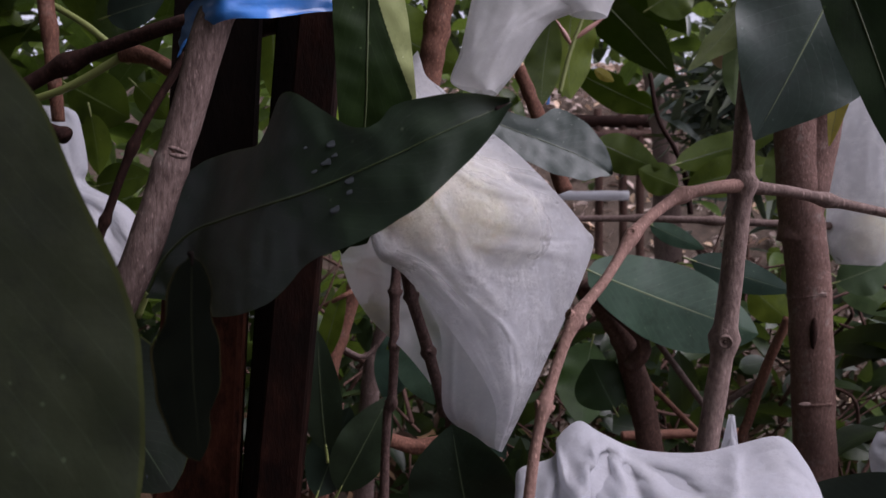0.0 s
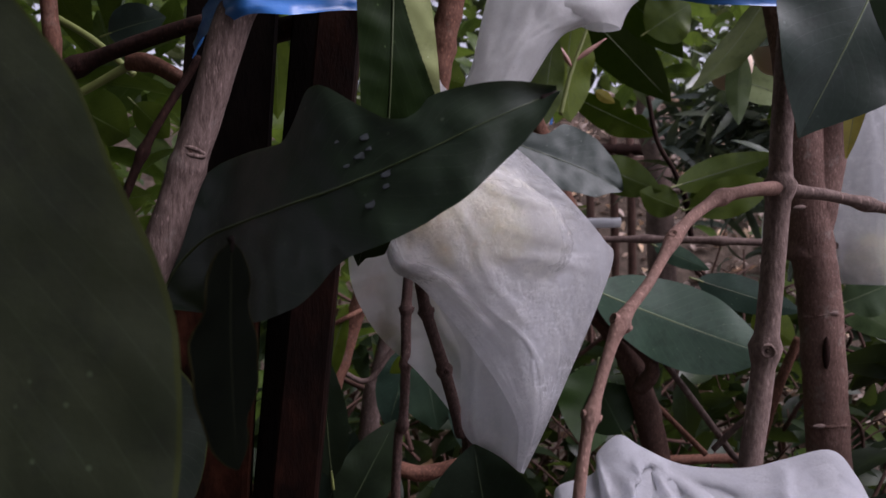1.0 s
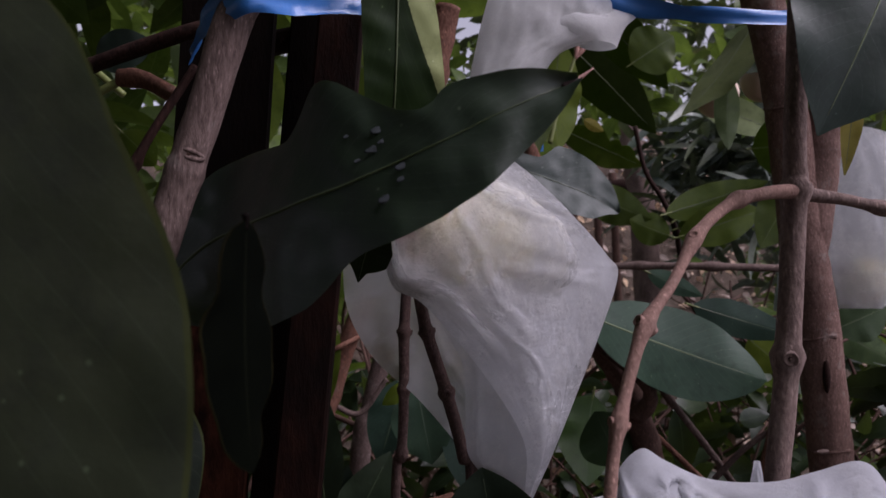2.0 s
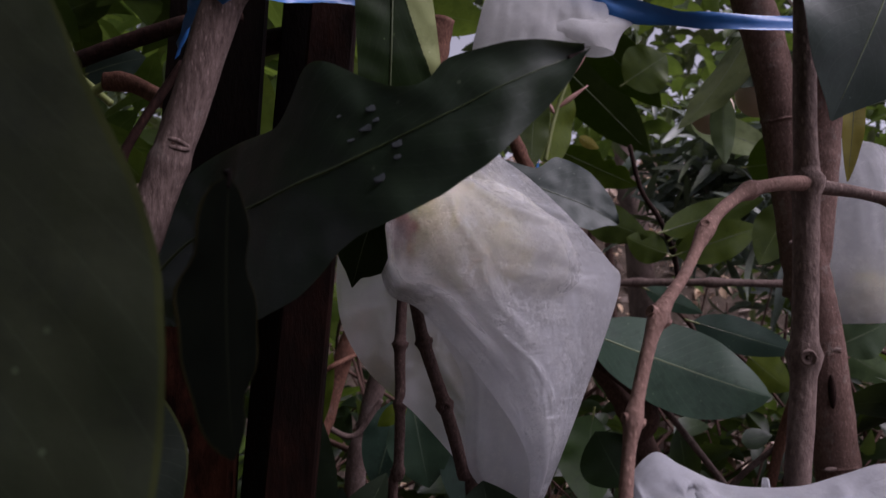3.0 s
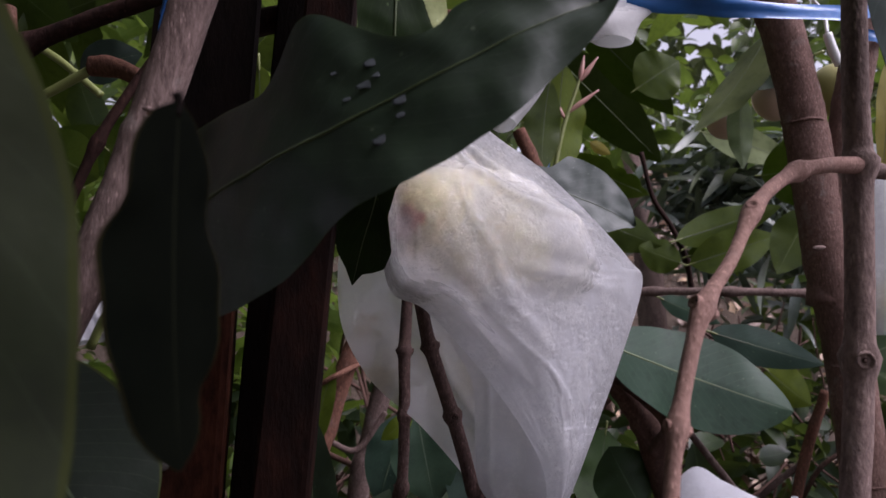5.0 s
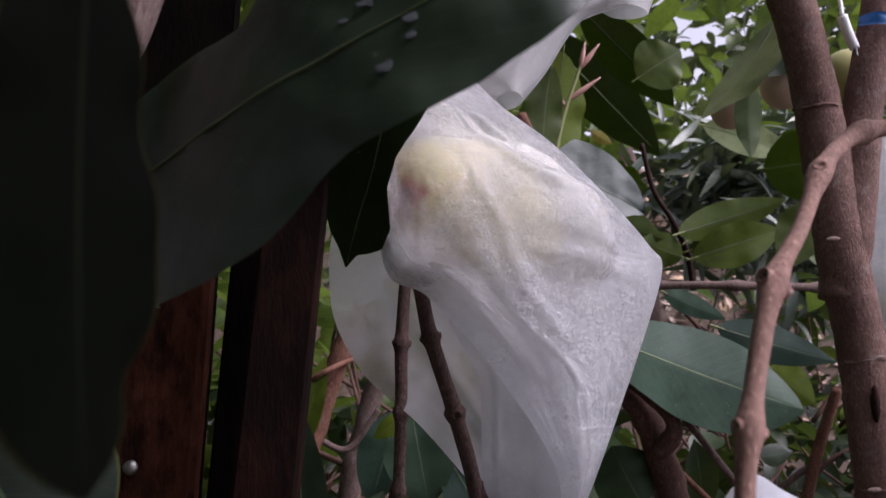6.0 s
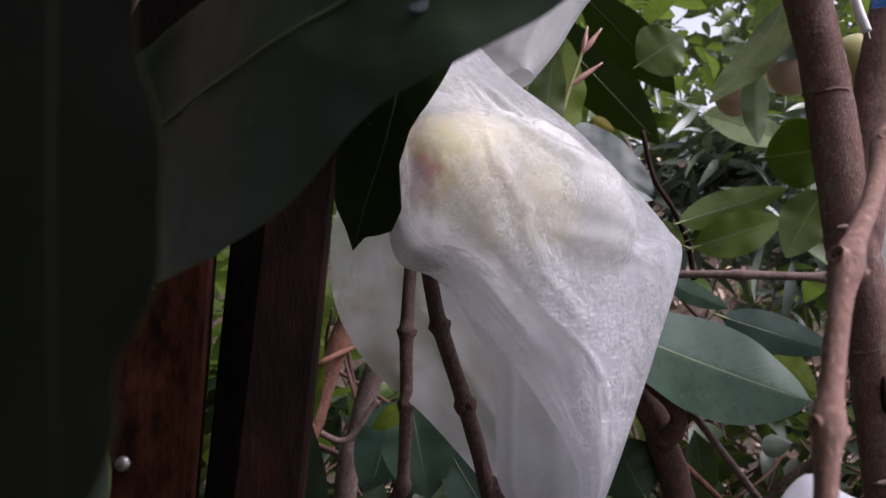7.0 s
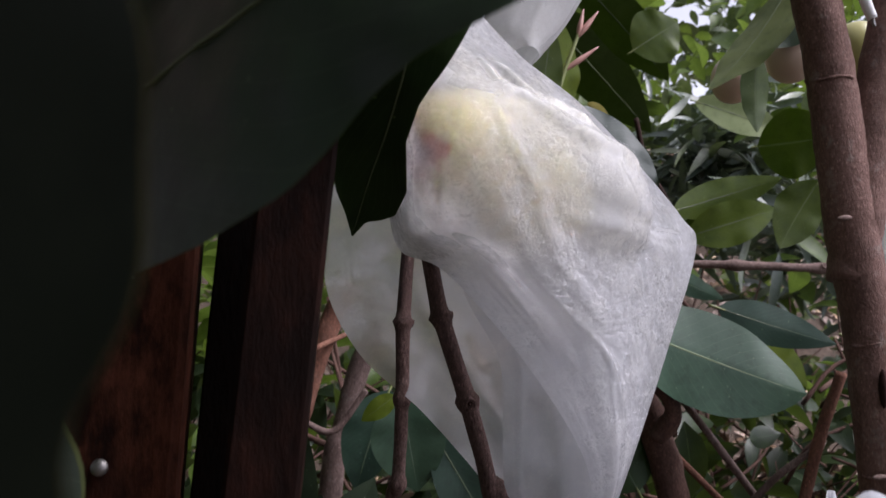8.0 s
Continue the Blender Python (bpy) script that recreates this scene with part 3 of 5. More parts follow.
def ellipsoid(centre, axis, length, width, rings=24, sides=24, flat=1.0, dent=0.0, taper=0.0):
    c, a = np.asarray(centre, dtype=float), unit(axis)
    b = unit(np.cross(a, (0.2, -0.3, 0.9)))
    d = np.cross(a, b)
    verts, faces = [], []
    for i in range(rings + 1):
        th = math.pi * i / rings
        x = math.cos(th) * length / 2 * (1 - dent * math.exp(-(math.sin(th) / 0.3) ** 2) * (1 if th < 1.5 else 0))
        r = math.sin(th) * width / 2 * (1 + 0.03 * math.cos(th) - taper * max(0, -math.cos(th)) ** 1.3)
        for j in range(sides):
            an = 2 * math.pi * j / sides
            verts.append(c + a * x + (b * math.cos(an) + d * math.sin(an) * flat) * (r + 1e-5) * (1 + 0.008 * math.cos(4 * an)))
    for i in range(rings):
        for j in range(sides):
            k = (j + 1) % sides
            faces.append((i * sides + j, i * sides + k, (i + 1) * sides + k, (i + 1) * sides + j))
    return verts, faces


def front_of(p, over):
    """The y at which a ray along +y through p first meets an ellipsoid (centre, axis, length, width), or None."""
    c, axis, length, width = over
    a = unit(axis)
    M = np.eye(3) * (4 / width ** 2) + np.outer(a, a) * (4 / length ** 2 - 4 / width ** 2)
    d = np.array((p[0], c[1], p[2])) - np.asarray(c)
    e = np.array((0.0, 1.0, 0.0))
    A, B, C = e @ M @ e, 2 * e @ M @ d, d @ M @ d - 1
    disc = B * B - 4 * A * C
    return None if disc < 0 else c[1] + (-B - math.sqrt(disc)) / (2 * A)


def soft_least(a, b, k):
    h = max(k - abs(a - b), 0) / k
    return min(a, b) - h * h * k * 0.25


def sheet(left, right, bulge, n=60, m=44, wrinkle=0.004, seed=1.0, toward=(0, -1, 0), over=None, creases=(), inner=()):
    """Cloth stretched between two edge curves, over the inner curves if any, pushed out by bulge(u, v), with creases (u0, v0, u1, v1, depth, width)."""
    L, R = spline(left, n), spline(right, n)
    ribs = [L] + [spline(c, n) for c in inner] + [R]
    t = np.asarray(toward, dtype=float)
    verts, faces = [], []
    breadth = np.linalg.norm(R - L, axis=1)
    breadth = breadth / breadth.max()
    for i in range(n):
        v = i / (n - 1)
        across = spline([c[i] for c in ribs], m)
        for j in range(m):
            u = j / (m - 1)
            p = across[j].copy()
            h = bulge(u, v)
            k = noise.noise(Vector((u * 5, v * 4, seed))) + 0.5 * noise.noise(Vector((u * 13, v * 7, seed + 5))) + 0.25 * noise.noise(Vector((u * 30, v * 22, seed + 9)))
            h += wrinkle * k * breadth[i] ** 1.5 * min(1, 6 * u, 6 * (1 - u) + 0.2)
            p = p + t * h
            if over:
                yf = front_of(p, over)
                if yf is not None:
                    p[1] = soft_least(p[1], yf - 0.0012, 0.010)
            ride = 0.0
            for u0, v0, u1, v1, depth, wid in creases:
                d = np.array((u1 - u0, v1 - v0))
                ln = np.linalg.norm(d)
                q = np.array((u - u0, v - v0))
                f = np.dot(q, d) / ln ** 2
                off = (q[0] * d[1] - q[1] * d[0]) / ln + 0.014 * noise.noise(Vector((u * 17 * breadth[i], v * 17, seed + u0))) + 0.006 * noise.noise(Vector((u * 50 * breadth[i], v * 50, seed + v0)))
                if -0.1 < f < 1.1:
                    ride += depth * math.exp(-(off / wid) ** 2) * max(0, math.sin(math.pi * min(max(f, 0), 1))) ** 0.5
            p = p + t * ride
            verts.append(p)
    for i in range(n - 1):
        for j in range(m - 1):
            faces.append((i * m + j, i * m + j + 1, (i + 1) * m + j + 1, (i + 1) * m + j))
    return verts, faces


def fluff(grid, n, m, lines, count, seed):
    """Hair-thin fibres lying loosely on a cloth of n x m points, gathered along lines of (u, v) places and sparse elsewhere."""
    rnd = random.Random(seed)
    verts, faces = [], []
    for _ in range(count):
        if rnd.random() < 0.5:
            line = lines[0] if rnd.random() < 0.5 else rnd.choice(lines)
            k = rnd.randrange(len(line) - 1)
            a, b, f = line[k], line[k + 1], rnd.random()
            u, w = a[0] + (b[0] - a[0]) * f + rnd.gauss(0, 0.045), a[1] + (b[1] - a[1]) * f + rnd.gauss(0, 0.03)
        else:
            u, w = rnd.uniform(0.6, 0.97), rnd.uniform(0.25, 0.85)
        i, j = int(w * (n - 2)), int(u * (m - 2))
        if not (0 <= i < n - 1 and 0 <= j < m - 1):
            continue
        p = np.asarray(grid[i * m + j])
        e, g = np.asarray(grid[i * m + j + 1]) - p, np.asarray(grid[(i + 1) * m + j]) - p
        up = unit(np.cross(g, e))
        if up[1] > 0:
            up = -up
        turn = rnd.uniform(0, math.pi * 2)
        d = unit(unit(e) * math.cos(turn) + unit(g) * math.sin(turn))
        side = np.cross(up, d)
        long, high, curl = rnd.uniform(.0015, .0042), rnd.uniform(.0002, .0009), rnd.uniform(-.5, .5)
        thick = rnd.uniform(.00003, .00006)
        k0 = len(verts)
        for t in range(5):
            f = t / 4
            q = p + d * long * (f - .5) + side * curl * long * (f - .5) ** 2 + up * (high * math.sin(math.pi * (0.15 + 0.85 * f)) + .00035)
            verts += [q - side * thick, q + side * thick]
        faces += [(k0 + 2 * t, k0 + 2 * t + 1, k0 + 2 * t + 3, k0 + 2 * t + 2) for t in range(4)]
    return verts, faces


def many_leaves(name, count, place, size, mat, label, category="foliage", seed=1, narrow=0.4, lean=0.5, segs=5):
    """A mass of small separate leaves; place(rng) gives each one's place."""
    rng = np.random.default_rng(seed)
    s = np.linspace(0, 1, segs + 1)
    prof = leaf_shape(s) * 0.5 * narrow + 0.004
    tv, tu = [], []
    for si, w in zip(s, prof):
        z = 0.35 * si * (1 - si) * 0.6
        for u in (-1, 0, 1):
            tv.append((u * w, si - 0.1, z + abs(u) * w * 0.3 - 0.12 * si * si))
            tu.append((0.5 + 0.5 * u, si))
    tv = np.array(tv)
    tf = []
    for i in range(segs):
        for j in (0, 1):
            tf.append((i * 3 + j, i * 3 + j + 1, i * 3 + j + 4, i * 3 + j + 3))
    tf = np.array(tf)
    allv, allf, allu = [], [], []
    for k in range(count):
        p = np.array(place(rng))
        sc = size * rng.uniform(0.65, 1.25)
        e = Euler((rng.normal(-0.35, lean), rng.normal(0, lean), rng.uniform(0, 2 * math.pi)))
        M = np.array(e.to_matrix())
        allv.append((tv * (1, 1, 1)) @ M.T * sc + p)
        allf.append(tf + k * len(tv))
        allu.append(tu)
    ob = part(name, np.vstack(allv), np.vstack(allf).tolist(), mat, None, uvs=np.vstack(allu))
    return tagged(ob, label, category, "", "stuff")


# ---------------------------------------------------------------- setting
def ground():
    n = 60
    verts, faces = [], []
    for i in range(n + 1):
        for j in range(n + 1):
            a, b = (i / n * 2 - 1), (j / n * 2 - 1)
            x, y = 60 * a * abs(a) ** 1.5, 60 * b * abs(b) ** 1.5 + 2
            z = 0.05 * noise.noise(Vector((x * 0.9, y * 0.9, 0.3))) + 0.02 * noise.noise(Vector((x * 4, y * 4, 2)))
            rise = min(max((y - 5.6) / 4.5, 0), 1)
            z += 3.6 * rise * rise * (3 - 2 * rise)
            verts.append((x, y, z))
    for i in range(n):
        for j in range(n):
            faces.append((i * (n + 1) + j, (i + 1) * (n + 1) + j, (i + 1) * (n + 1) + j + 1, i * (n + 1) + j + 1))
    m, nt, bsdf, out = material("orchard_soil_with_litter")
    a = noise_of(nt, 9.0, 8.0, rough=0.7)
    b = noise_of(nt, 70.0, 5.0, rough=0.7)
    col = ramp(nt, a, ((0.3, (0.035, 0.024, 0.018)), (0.55, (0.10, 0.068, 0.050)), (0.75, (0.28, 0.21, 0.17))))
    col = mixed(nt, calc(nt, "MULTIPLY", b, 0.6), col, (0.10, 0.075, 0.05))
    nt.links.new(col, bsdf.inputs["Base Color"])
    bsdf.inputs["Roughness"].default_value = 0.95
    bumped(nt, bsdf, calc(nt, "ADD", a, b), 0.8, 0.02)
    ob = part("ground", verts, faces, m, None)
    tagged(ob, "bare brown orchard soil strewn with dry leaf litter", "ground", "", "structure")


ground()

# ---------------------------------------------------------------- timber posts on the left
def plank(p_top, p_low, width, depth, yaw, mat, label, name="timber_post", z_top=1.56):
    """A sawn leaning post from the soil up."""
    a, b = np.asarray(p_top, dtype=float), np.asarray(p_low, dtype=float)
    d = (a - b) / (a[2] - b[2])
    foot, head = b + d * (-0.03 - b[2]), b + d * (z_top - b[2])
    top = thing(name, foot, label, "post", "timber posts")
    n = 60
    verts, faces = [], []
    wx, wy = np.array((math.cos(yaw), math.sin(yaw), 0)), np.array((-math.sin(yaw), math.cos(yaw), 0))
    c = 0.12
    ring = [(-1, -1 + c), (-1 + c, -1), (1 - c, -1), (1, -1 + c), (1, 1 - c), (1 - c, 1), (-1 + c, 1), (-1, 1 - c)]
    for i in range(n):
        p = foot + (head - foot) * i / (n - 1)
        for k, (u, v) in enumerate(ring):
            w = 1 + 0.05 * noise.noise(Vector((p[2] * 14, k // 2 * 3.1, p[0] * 50)))
            verts.append(p + wx * u * width / 2 * w + wy * v * depth / 2 * w)
    for i in range(n - 1):
        for j in range(8):
            k = (j + 1) % 8
            faces.append((i * 8 + j, i * 8 + k, (i + 1) * 8 + k, (i + 1) * 8 + j))
    faces.append(tuple(range(8))[::-1])
    faces.append(tuple((n - 1) * 8 + j for j in range(8)))
    part("board", verts, faces, mat, top, smooth=False)
    return top


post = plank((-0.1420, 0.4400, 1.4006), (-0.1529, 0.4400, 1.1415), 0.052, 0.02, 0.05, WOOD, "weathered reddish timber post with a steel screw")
# Added board: its near-black colour stands in for shade on the upper post.
top_a, top_b = np.array((-0.1365, 0.4240, 1.4028)), np.array((-0.1413, 0.4240, 1.3041))
verts, faces = [], []
for p in (top_b, top_b * .5 + top_a * .5, top_a, top_a + (top_a - top_b) * .25):
    for u, w in ((-1, -1), (1, -1), (1, 1), (-1, 1)):
        verts.append(p + np.array((u * 0.0268, w * 0.004, 0.0015 * u)))
for i in range(3):
    for k in range(4):
        faces.append((i * 4 + k, i * 4 + (k + 1) % 4, i * 4 + 4 + (k + 1) % 4, i * 4 + 4 + k))
part("batten", verts, faces + [(3, 2, 1, 0), (12, 13, 14, 15)], WOOD_BLACK, post, "near-black board added for the shade on the upper post", smooth=False)
v, f = ellipsoid((-0.1516, 0.4270, 1.1613), (0, -1, 0.1), 0.004, 0.0065, 8, 12)
part("screw", v, f, STEEL, post, "small galvanised screw head")
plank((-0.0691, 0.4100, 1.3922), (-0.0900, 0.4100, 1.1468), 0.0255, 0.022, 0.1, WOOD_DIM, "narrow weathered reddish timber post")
# Near-black board drawn for the dark strip beside the narrow post.
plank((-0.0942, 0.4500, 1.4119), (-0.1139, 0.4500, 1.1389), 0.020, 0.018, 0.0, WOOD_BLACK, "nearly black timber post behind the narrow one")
tie = thing("cross_piece", (-0.1164, 0.4600, 1.4061), "dark short timber between the posts", "timber")
v, f = tube([(-0.1435, 0.4600, 1.4021), (-0.1135, 0.4620, 1.4063), (-0.0762, 0.4640, 1.4149)], [0.008, 0.008, 0.008], 14, 8, (), 0.1)
part("bar", v, f, BARK_DARK, tie)


# ---------------------------------------------------------------- blue strip
def strip(name, points, widths, twists, label, mat=None, n=70, across=5, group="blue strips"):
    """A plastic strip laid along a curve; twists: degrees by which it turns about its line."""
    path = spline([(*p, w, a) for p, w, a in zip(points, widths, twists)], n)
    top = thing(name, points[0], label, "plastic strip", group)
    verts, faces = [], []
    c = path[:, :3]
    tang = np.gradient(c, axis=0)
    for i in range(n):
        t = unit(tang[i])
        a = unit(np.cross(t, np.cross((0, 0, 1), t)))
        b = np.cross(t, a)
        an = radians(path[i, 4])
        d, e = a * math.cos(an) + b * math.sin(an), b * math.cos(an) - a * math.sin(an)
        for j in range(across):
            u = j / (across - 1) * 2 - 1
            fold = 0.12 * math.sin(u * 5 + i * 0.17) + 0.1 * noise.noise(Vector((i * 0.25, u * 2, 3)))
            verts.append(c[i] + d * u * path[i, 3] / 2 + e * fold * path[i, 3])
    for i in range(n - 1):
        for j in range(across - 1):
            k = i * across + j
            faces.append((k, k + 1, k + across + 1, k + across))
    part("band", verts, faces, mat or BLUE, top)
    return top


strip("plastic_strip", [(-0.1436, 0.3800, 1.3683), (-0.1226, 0.3400, 1.3707), (-0.0979, 0.3180, 1.3728), (-0.0809, 0.3400, 1.3805), (-0.0622, 0.3600, 1.3888), (-0.0457, 0.3800, 1.3985), (-0.0339, 0.4300, 1.4330)],
      [.012, .014, .014, .0145, .0135, .0135, .012], [0, 0, 10, 0, -10, 0, 30], "blue plastic strip wound round the timber posts")
strip("plastic_strip", [(0.0580, 0.6000, 1.5332), (0.1086, 0.6000, 1.5104), (0.1497, 0.6000, 1.4928), (0.1957, 0.6000, 1.4836), (0.2420, 0.6000, 1.4813), (0.2949, 0.6100, 1.4837), (0.3611, 0.6400, 1.5008), (0.5012, 0.7500, 1.5847), (0.6107, 0.8400, 1.6461)],
      [.022, .022, .020, .016, .013, .0135, .013, .013, .013], [0, 20, 10, 60, 20, 0, 0, 10, 0], "twisted blue plastic strip tied to a tree")


# ---------------------------------------------------------------- trees
near_tree = tree((-0.1580, 0.3100, 0.9699), "young fruit tree with grey-brown branches and large dull leaves")
stem_tree = tree((0.1316, 0.3500, 0.7282), "slim fruit sapling with an arching red-brown twig")
twig_tree = tree((-0.0557, 0.6000, 0.5755), "young fruit tree of two slim brown twigs")
fork_tree = tree((0.5102, 0.8850, 0.1036), "forked fruit tree with red-brown bark and glossy leaves")
branch(near_tree, [(-0.1037, 0.3350, 1.3777), (-0.1091, 0.3320, 1.3628), (-0.1251, 0.3300, 1.3053), (-0.1389, 0.3250, 1.2564), (-0.1505, 0.3200, 1.2235), (-0.1535, 0.3150, 1.1970), (-0.1550, 0.3100, 1.1605), (-0.1607, 0.3100, 0.9974), (-0.20, 0.31, -0.02)],
       [.0078, .0088, .0082, .0084, .0078, .0072, .0072, .008, .012], BARK, "thick grey-brown branch with a leaf-scar node", knots=(0.27,), n=90, buds=(), rough=0.05)
SCAR = np.array((-0.1238, 0.3226, 1.3035))
turn = [2 * math.pi * k / 12 for k in range(13)]
part("leaf_scar", *tube([SCAR + (0.0054 * math.cos(a), 0.0032 * math.cos(a) ** 2, 0.0017 * math.sin(a) - 0.0014 * math.cos(a)) for a in turn], [.0012] * 13, 40, 8), BARK, near_tree, "raised oval leaf scar on the branch")
part("scar_core", *ellipsoid(SCAR, (0.05, 1, 0), 0.0016, 0.0026, 8, 12), BARK_SHADE, near_tree, "dark middle of the leaf scar")
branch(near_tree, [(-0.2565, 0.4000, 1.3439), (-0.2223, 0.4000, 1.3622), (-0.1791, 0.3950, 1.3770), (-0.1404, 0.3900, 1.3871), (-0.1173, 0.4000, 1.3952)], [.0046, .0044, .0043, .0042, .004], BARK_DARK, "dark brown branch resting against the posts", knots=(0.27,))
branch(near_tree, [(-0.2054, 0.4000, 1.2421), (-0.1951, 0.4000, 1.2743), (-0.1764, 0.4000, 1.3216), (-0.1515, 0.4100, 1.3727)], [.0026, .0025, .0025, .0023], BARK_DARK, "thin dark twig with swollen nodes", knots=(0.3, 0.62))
branch(near_tree, [(-0.3228, 0.5500, 1.4596), (-0.3183, 0.5500, 1.4233), (-0.3151, 0.5500, 1.3915), (-0.3168, 0.5600, 1.3543)], [.0065, .006, .0056, .005], BARK_RED, "upright red-brown branch", knots=(0.3,))
branch(near_tree, [(-0.3178, 0.5000, 1.3561), (-0.2753, 0.5000, 1.3700), (-0.2310, 0.5000, 1.3951)], [.0027, .0028, .003], STEM_GREEN, "slender greenish brown side shoot")
branch(near_tree, [(-0.2352, 0.5000, 1.3951), (-0.2163, 0.5000, 1.3931), (-0.1868, 0.5000, 1.3767), (-0.1491, 0.5000, 1.3562)], [.0062, .006, .0056, .005], BARK_RED, "red-brown side branch", knots=(0.2,))
branch(near_tree, [(-0.2242, 0.3600, 1.3324), (-0.2118, 0.3600, 1.3234), (-0.1970, 0.3600, 1.3153)], [.0022, .0022, .0034], BARK_DARK, "broken dark leaf stalk", knots=(0.95,))
branch(near_tree, [(-0.3442, 0.6000, 1.4620), (-0.3115, 0.6000, 1.4423), (-0.2763, 0.6000, 1.4128)], [.003, .003, .003], STEM_GREEN, "pale green young stem")

branch(stem_tree, [(0.1717, 0.3620, 1.4165), (0.1673, 0.3660, 1.3193), (0.1665, 0.3670, 1.2937), (0.1579, 0.3640, 1.2102), (0.1497, 0.3610, 1.1591), (0.1433, 0.3570, 1.1119), (0.1332, 0.3500, 0.9738), (0.12, 0.35, -0.02)],
       [.0050, .0056, .0060, .0058, .0057, .0058, .0065, .010], BARK_PINK, "upright grey-brown stem with a dark bud scar", knots=(0.285, 0.43), n=90, buds=((0.43, -70, .0052), (0.285, 110, .004)))
branch(stem_tree, [(0.1653, 0.3640, 1.2925), (0.1427, 0.3520, 1.2895), (0.1247, 0.3450, 1.2840), (0.1014, 0.3250, 1.2685), (0.0833, 0.3080, 1.2462), (0.0662, 0.2930, 1.2276), (0.0549, 0.2830, 1.2017), (0.0485, 0.2770, 1.1792), (0.0436, 0.2700, 1.1463)],
       [.0040, .0032, .0030, .0026, .0024, .0025, .0024, .0024, .0025], BARK_ROSE, "arching red-brown twig with nodes", knots=(0.22, 0.40, 0.62, 0.8), buds=((0.22, 90, .0028), (0.40, -60, .0028), (0.625, 160, .0036), (0.625, -20, .0034), (0.80, 170, .0028), (0.80, -10, .0026)), n=90)
branch(stem_tree, [(0.1687, 0.3680, 1.2922), (0.1967, 0.3750, 1.2898), (0.2239, 0.3800, 1.2847), (0.2579, 0.3850, 1.2783)], [.0038, .0032, .0029, .0027], BARK_PINK, "grey-brown side twig", knots=(0.6,))

# twigs below the bag
branch(twig_tree, [(-0.0380, 0.6000, 1.2583), (-0.0407, 0.5980, 1.2143), (-0.0411, 0.6000, 1.1653), (-0.0431, 0.6020, 1.1146), (-0.0490, 0.6050, 1.0575), (-0.055, 0.60, 0.6), (-0.06, 0.60, -0.02)], [.0042, .0045, .0042, .0041, .0042, .008, .011], BARK_TWIG, "upright brown twig with swollen nodes", knots=(0.17, 0.33, 0.5), n=90, buds=((0.17, 180, .0035), (0.17, 0, .003), (0.5, 0, .0035)))
branch(twig_tree, [(-0.0287, 0.5220, 1.2526), (-0.0216, 0.5230, 1.2173), (-0.0073, 0.5240, 1.1724), (0.0041, 0.5260, 1.1286), (0.0114, 0.5300, 1.0788), (0.015, 0.55, 0.6), (-0.04, 0.59, 0.1)], [.0042, .0045, .0046, .0045, .0046, .007, .009], BARK_TWIG, "leaning brown twig with a round leaf scar", knots=(0.17, 0.33), n=90, buds=((0.17, 180, .003), (0.335, -80, .0042), (0.335, 180, .0028), (0.335, 0, .0026)))

# forked tree
ROOT = np.array((0.4807, 0.8850, 0.9336))
v, f = tube([(ROOT[0] + .03, ROOT[1], -0.05), (ROOT[0] + .02, ROOT[1], 0.5), (0.4736, 0.8850, 0.9334), (0.4586, 0.8850, 1.1931), (0.4435, 0.8850, 1.3205), (0.4318, 0.8850, 1.4596), (0.4141, 0.8800, 1.5659), (0.3907, 0.8750, 1.6597), (0.3574, 0.8700, 1.8248)], [.036, .029, .0255, .0255, .0262, .0250, .0245, .0245, .024], 110, 20, (), 0.03)
part("trunk", v, f, BARK_TRUNK, fork_tree)
v, f = tube([(0.4414, 0.8870, 1.2565), (0.4567, 0.8870, 1.3368), (0.4716, 0.8850, 1.4183), (0.4855, 0.8850, 1.4892), (0.5159, 0.8850, 1.6085), (0.5608, 0.8850, 1.7812)], [.024, .0255, .0230, .021, .020, .019], 60, 20, (), 0.03)
part("limb", v, f, BARK_TRUNK, fork_tree)
scar = part("bark_slit", *ellipsoid((0.4534, 0.8610, 1.1462), (0.02, 0, 1), 0.040, 0.009, 10, 10), BARK_DARK, fork_tree, "dark slit in the bark")
for c in ((0.4611, 0.8620, 1.1944), (0.4448, 0.8620, 1.0574), (0.4211, 0.8600, 1.3225)):
    part("leaf_scar", *ellipsoid(c, (1, 0, 0.1), 0.016, 0.006, 8, 10), BARK_PINK, fork_tree, "pale raised leaf scar")

for z, x in (((1.3223, 0.4433), (1.4776, 0.4288), (1.0570, 0.4665), (1.1930, 0.4586))):
    loop = [(x + 0.0233 * math.cos(a), 0.8845 + 0.0233 * math.sin(a), z + 0.003 * math.cos(a + x * 40) + 0.0015 * math.sin(3 * a)) for a in [2 * math.pi * k / 16 for k in range(17)]]
    part("node_ring", *tube(loop, [.0018, .0028, .0016, .0025] * 4 + [.0018], 64, 8, (), 0.3, z * 9), BARK_TRUNK, fork_tree, "raised ring round the trunk")

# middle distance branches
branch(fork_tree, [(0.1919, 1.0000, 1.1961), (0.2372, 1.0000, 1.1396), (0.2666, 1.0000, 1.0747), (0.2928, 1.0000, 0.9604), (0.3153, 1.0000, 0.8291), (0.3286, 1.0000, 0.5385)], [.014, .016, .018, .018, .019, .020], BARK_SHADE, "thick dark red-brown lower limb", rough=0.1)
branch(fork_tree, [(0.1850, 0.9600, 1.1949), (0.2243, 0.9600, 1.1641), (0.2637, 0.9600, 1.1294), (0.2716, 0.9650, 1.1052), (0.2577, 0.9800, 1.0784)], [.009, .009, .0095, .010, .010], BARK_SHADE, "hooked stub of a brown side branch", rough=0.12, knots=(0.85,))
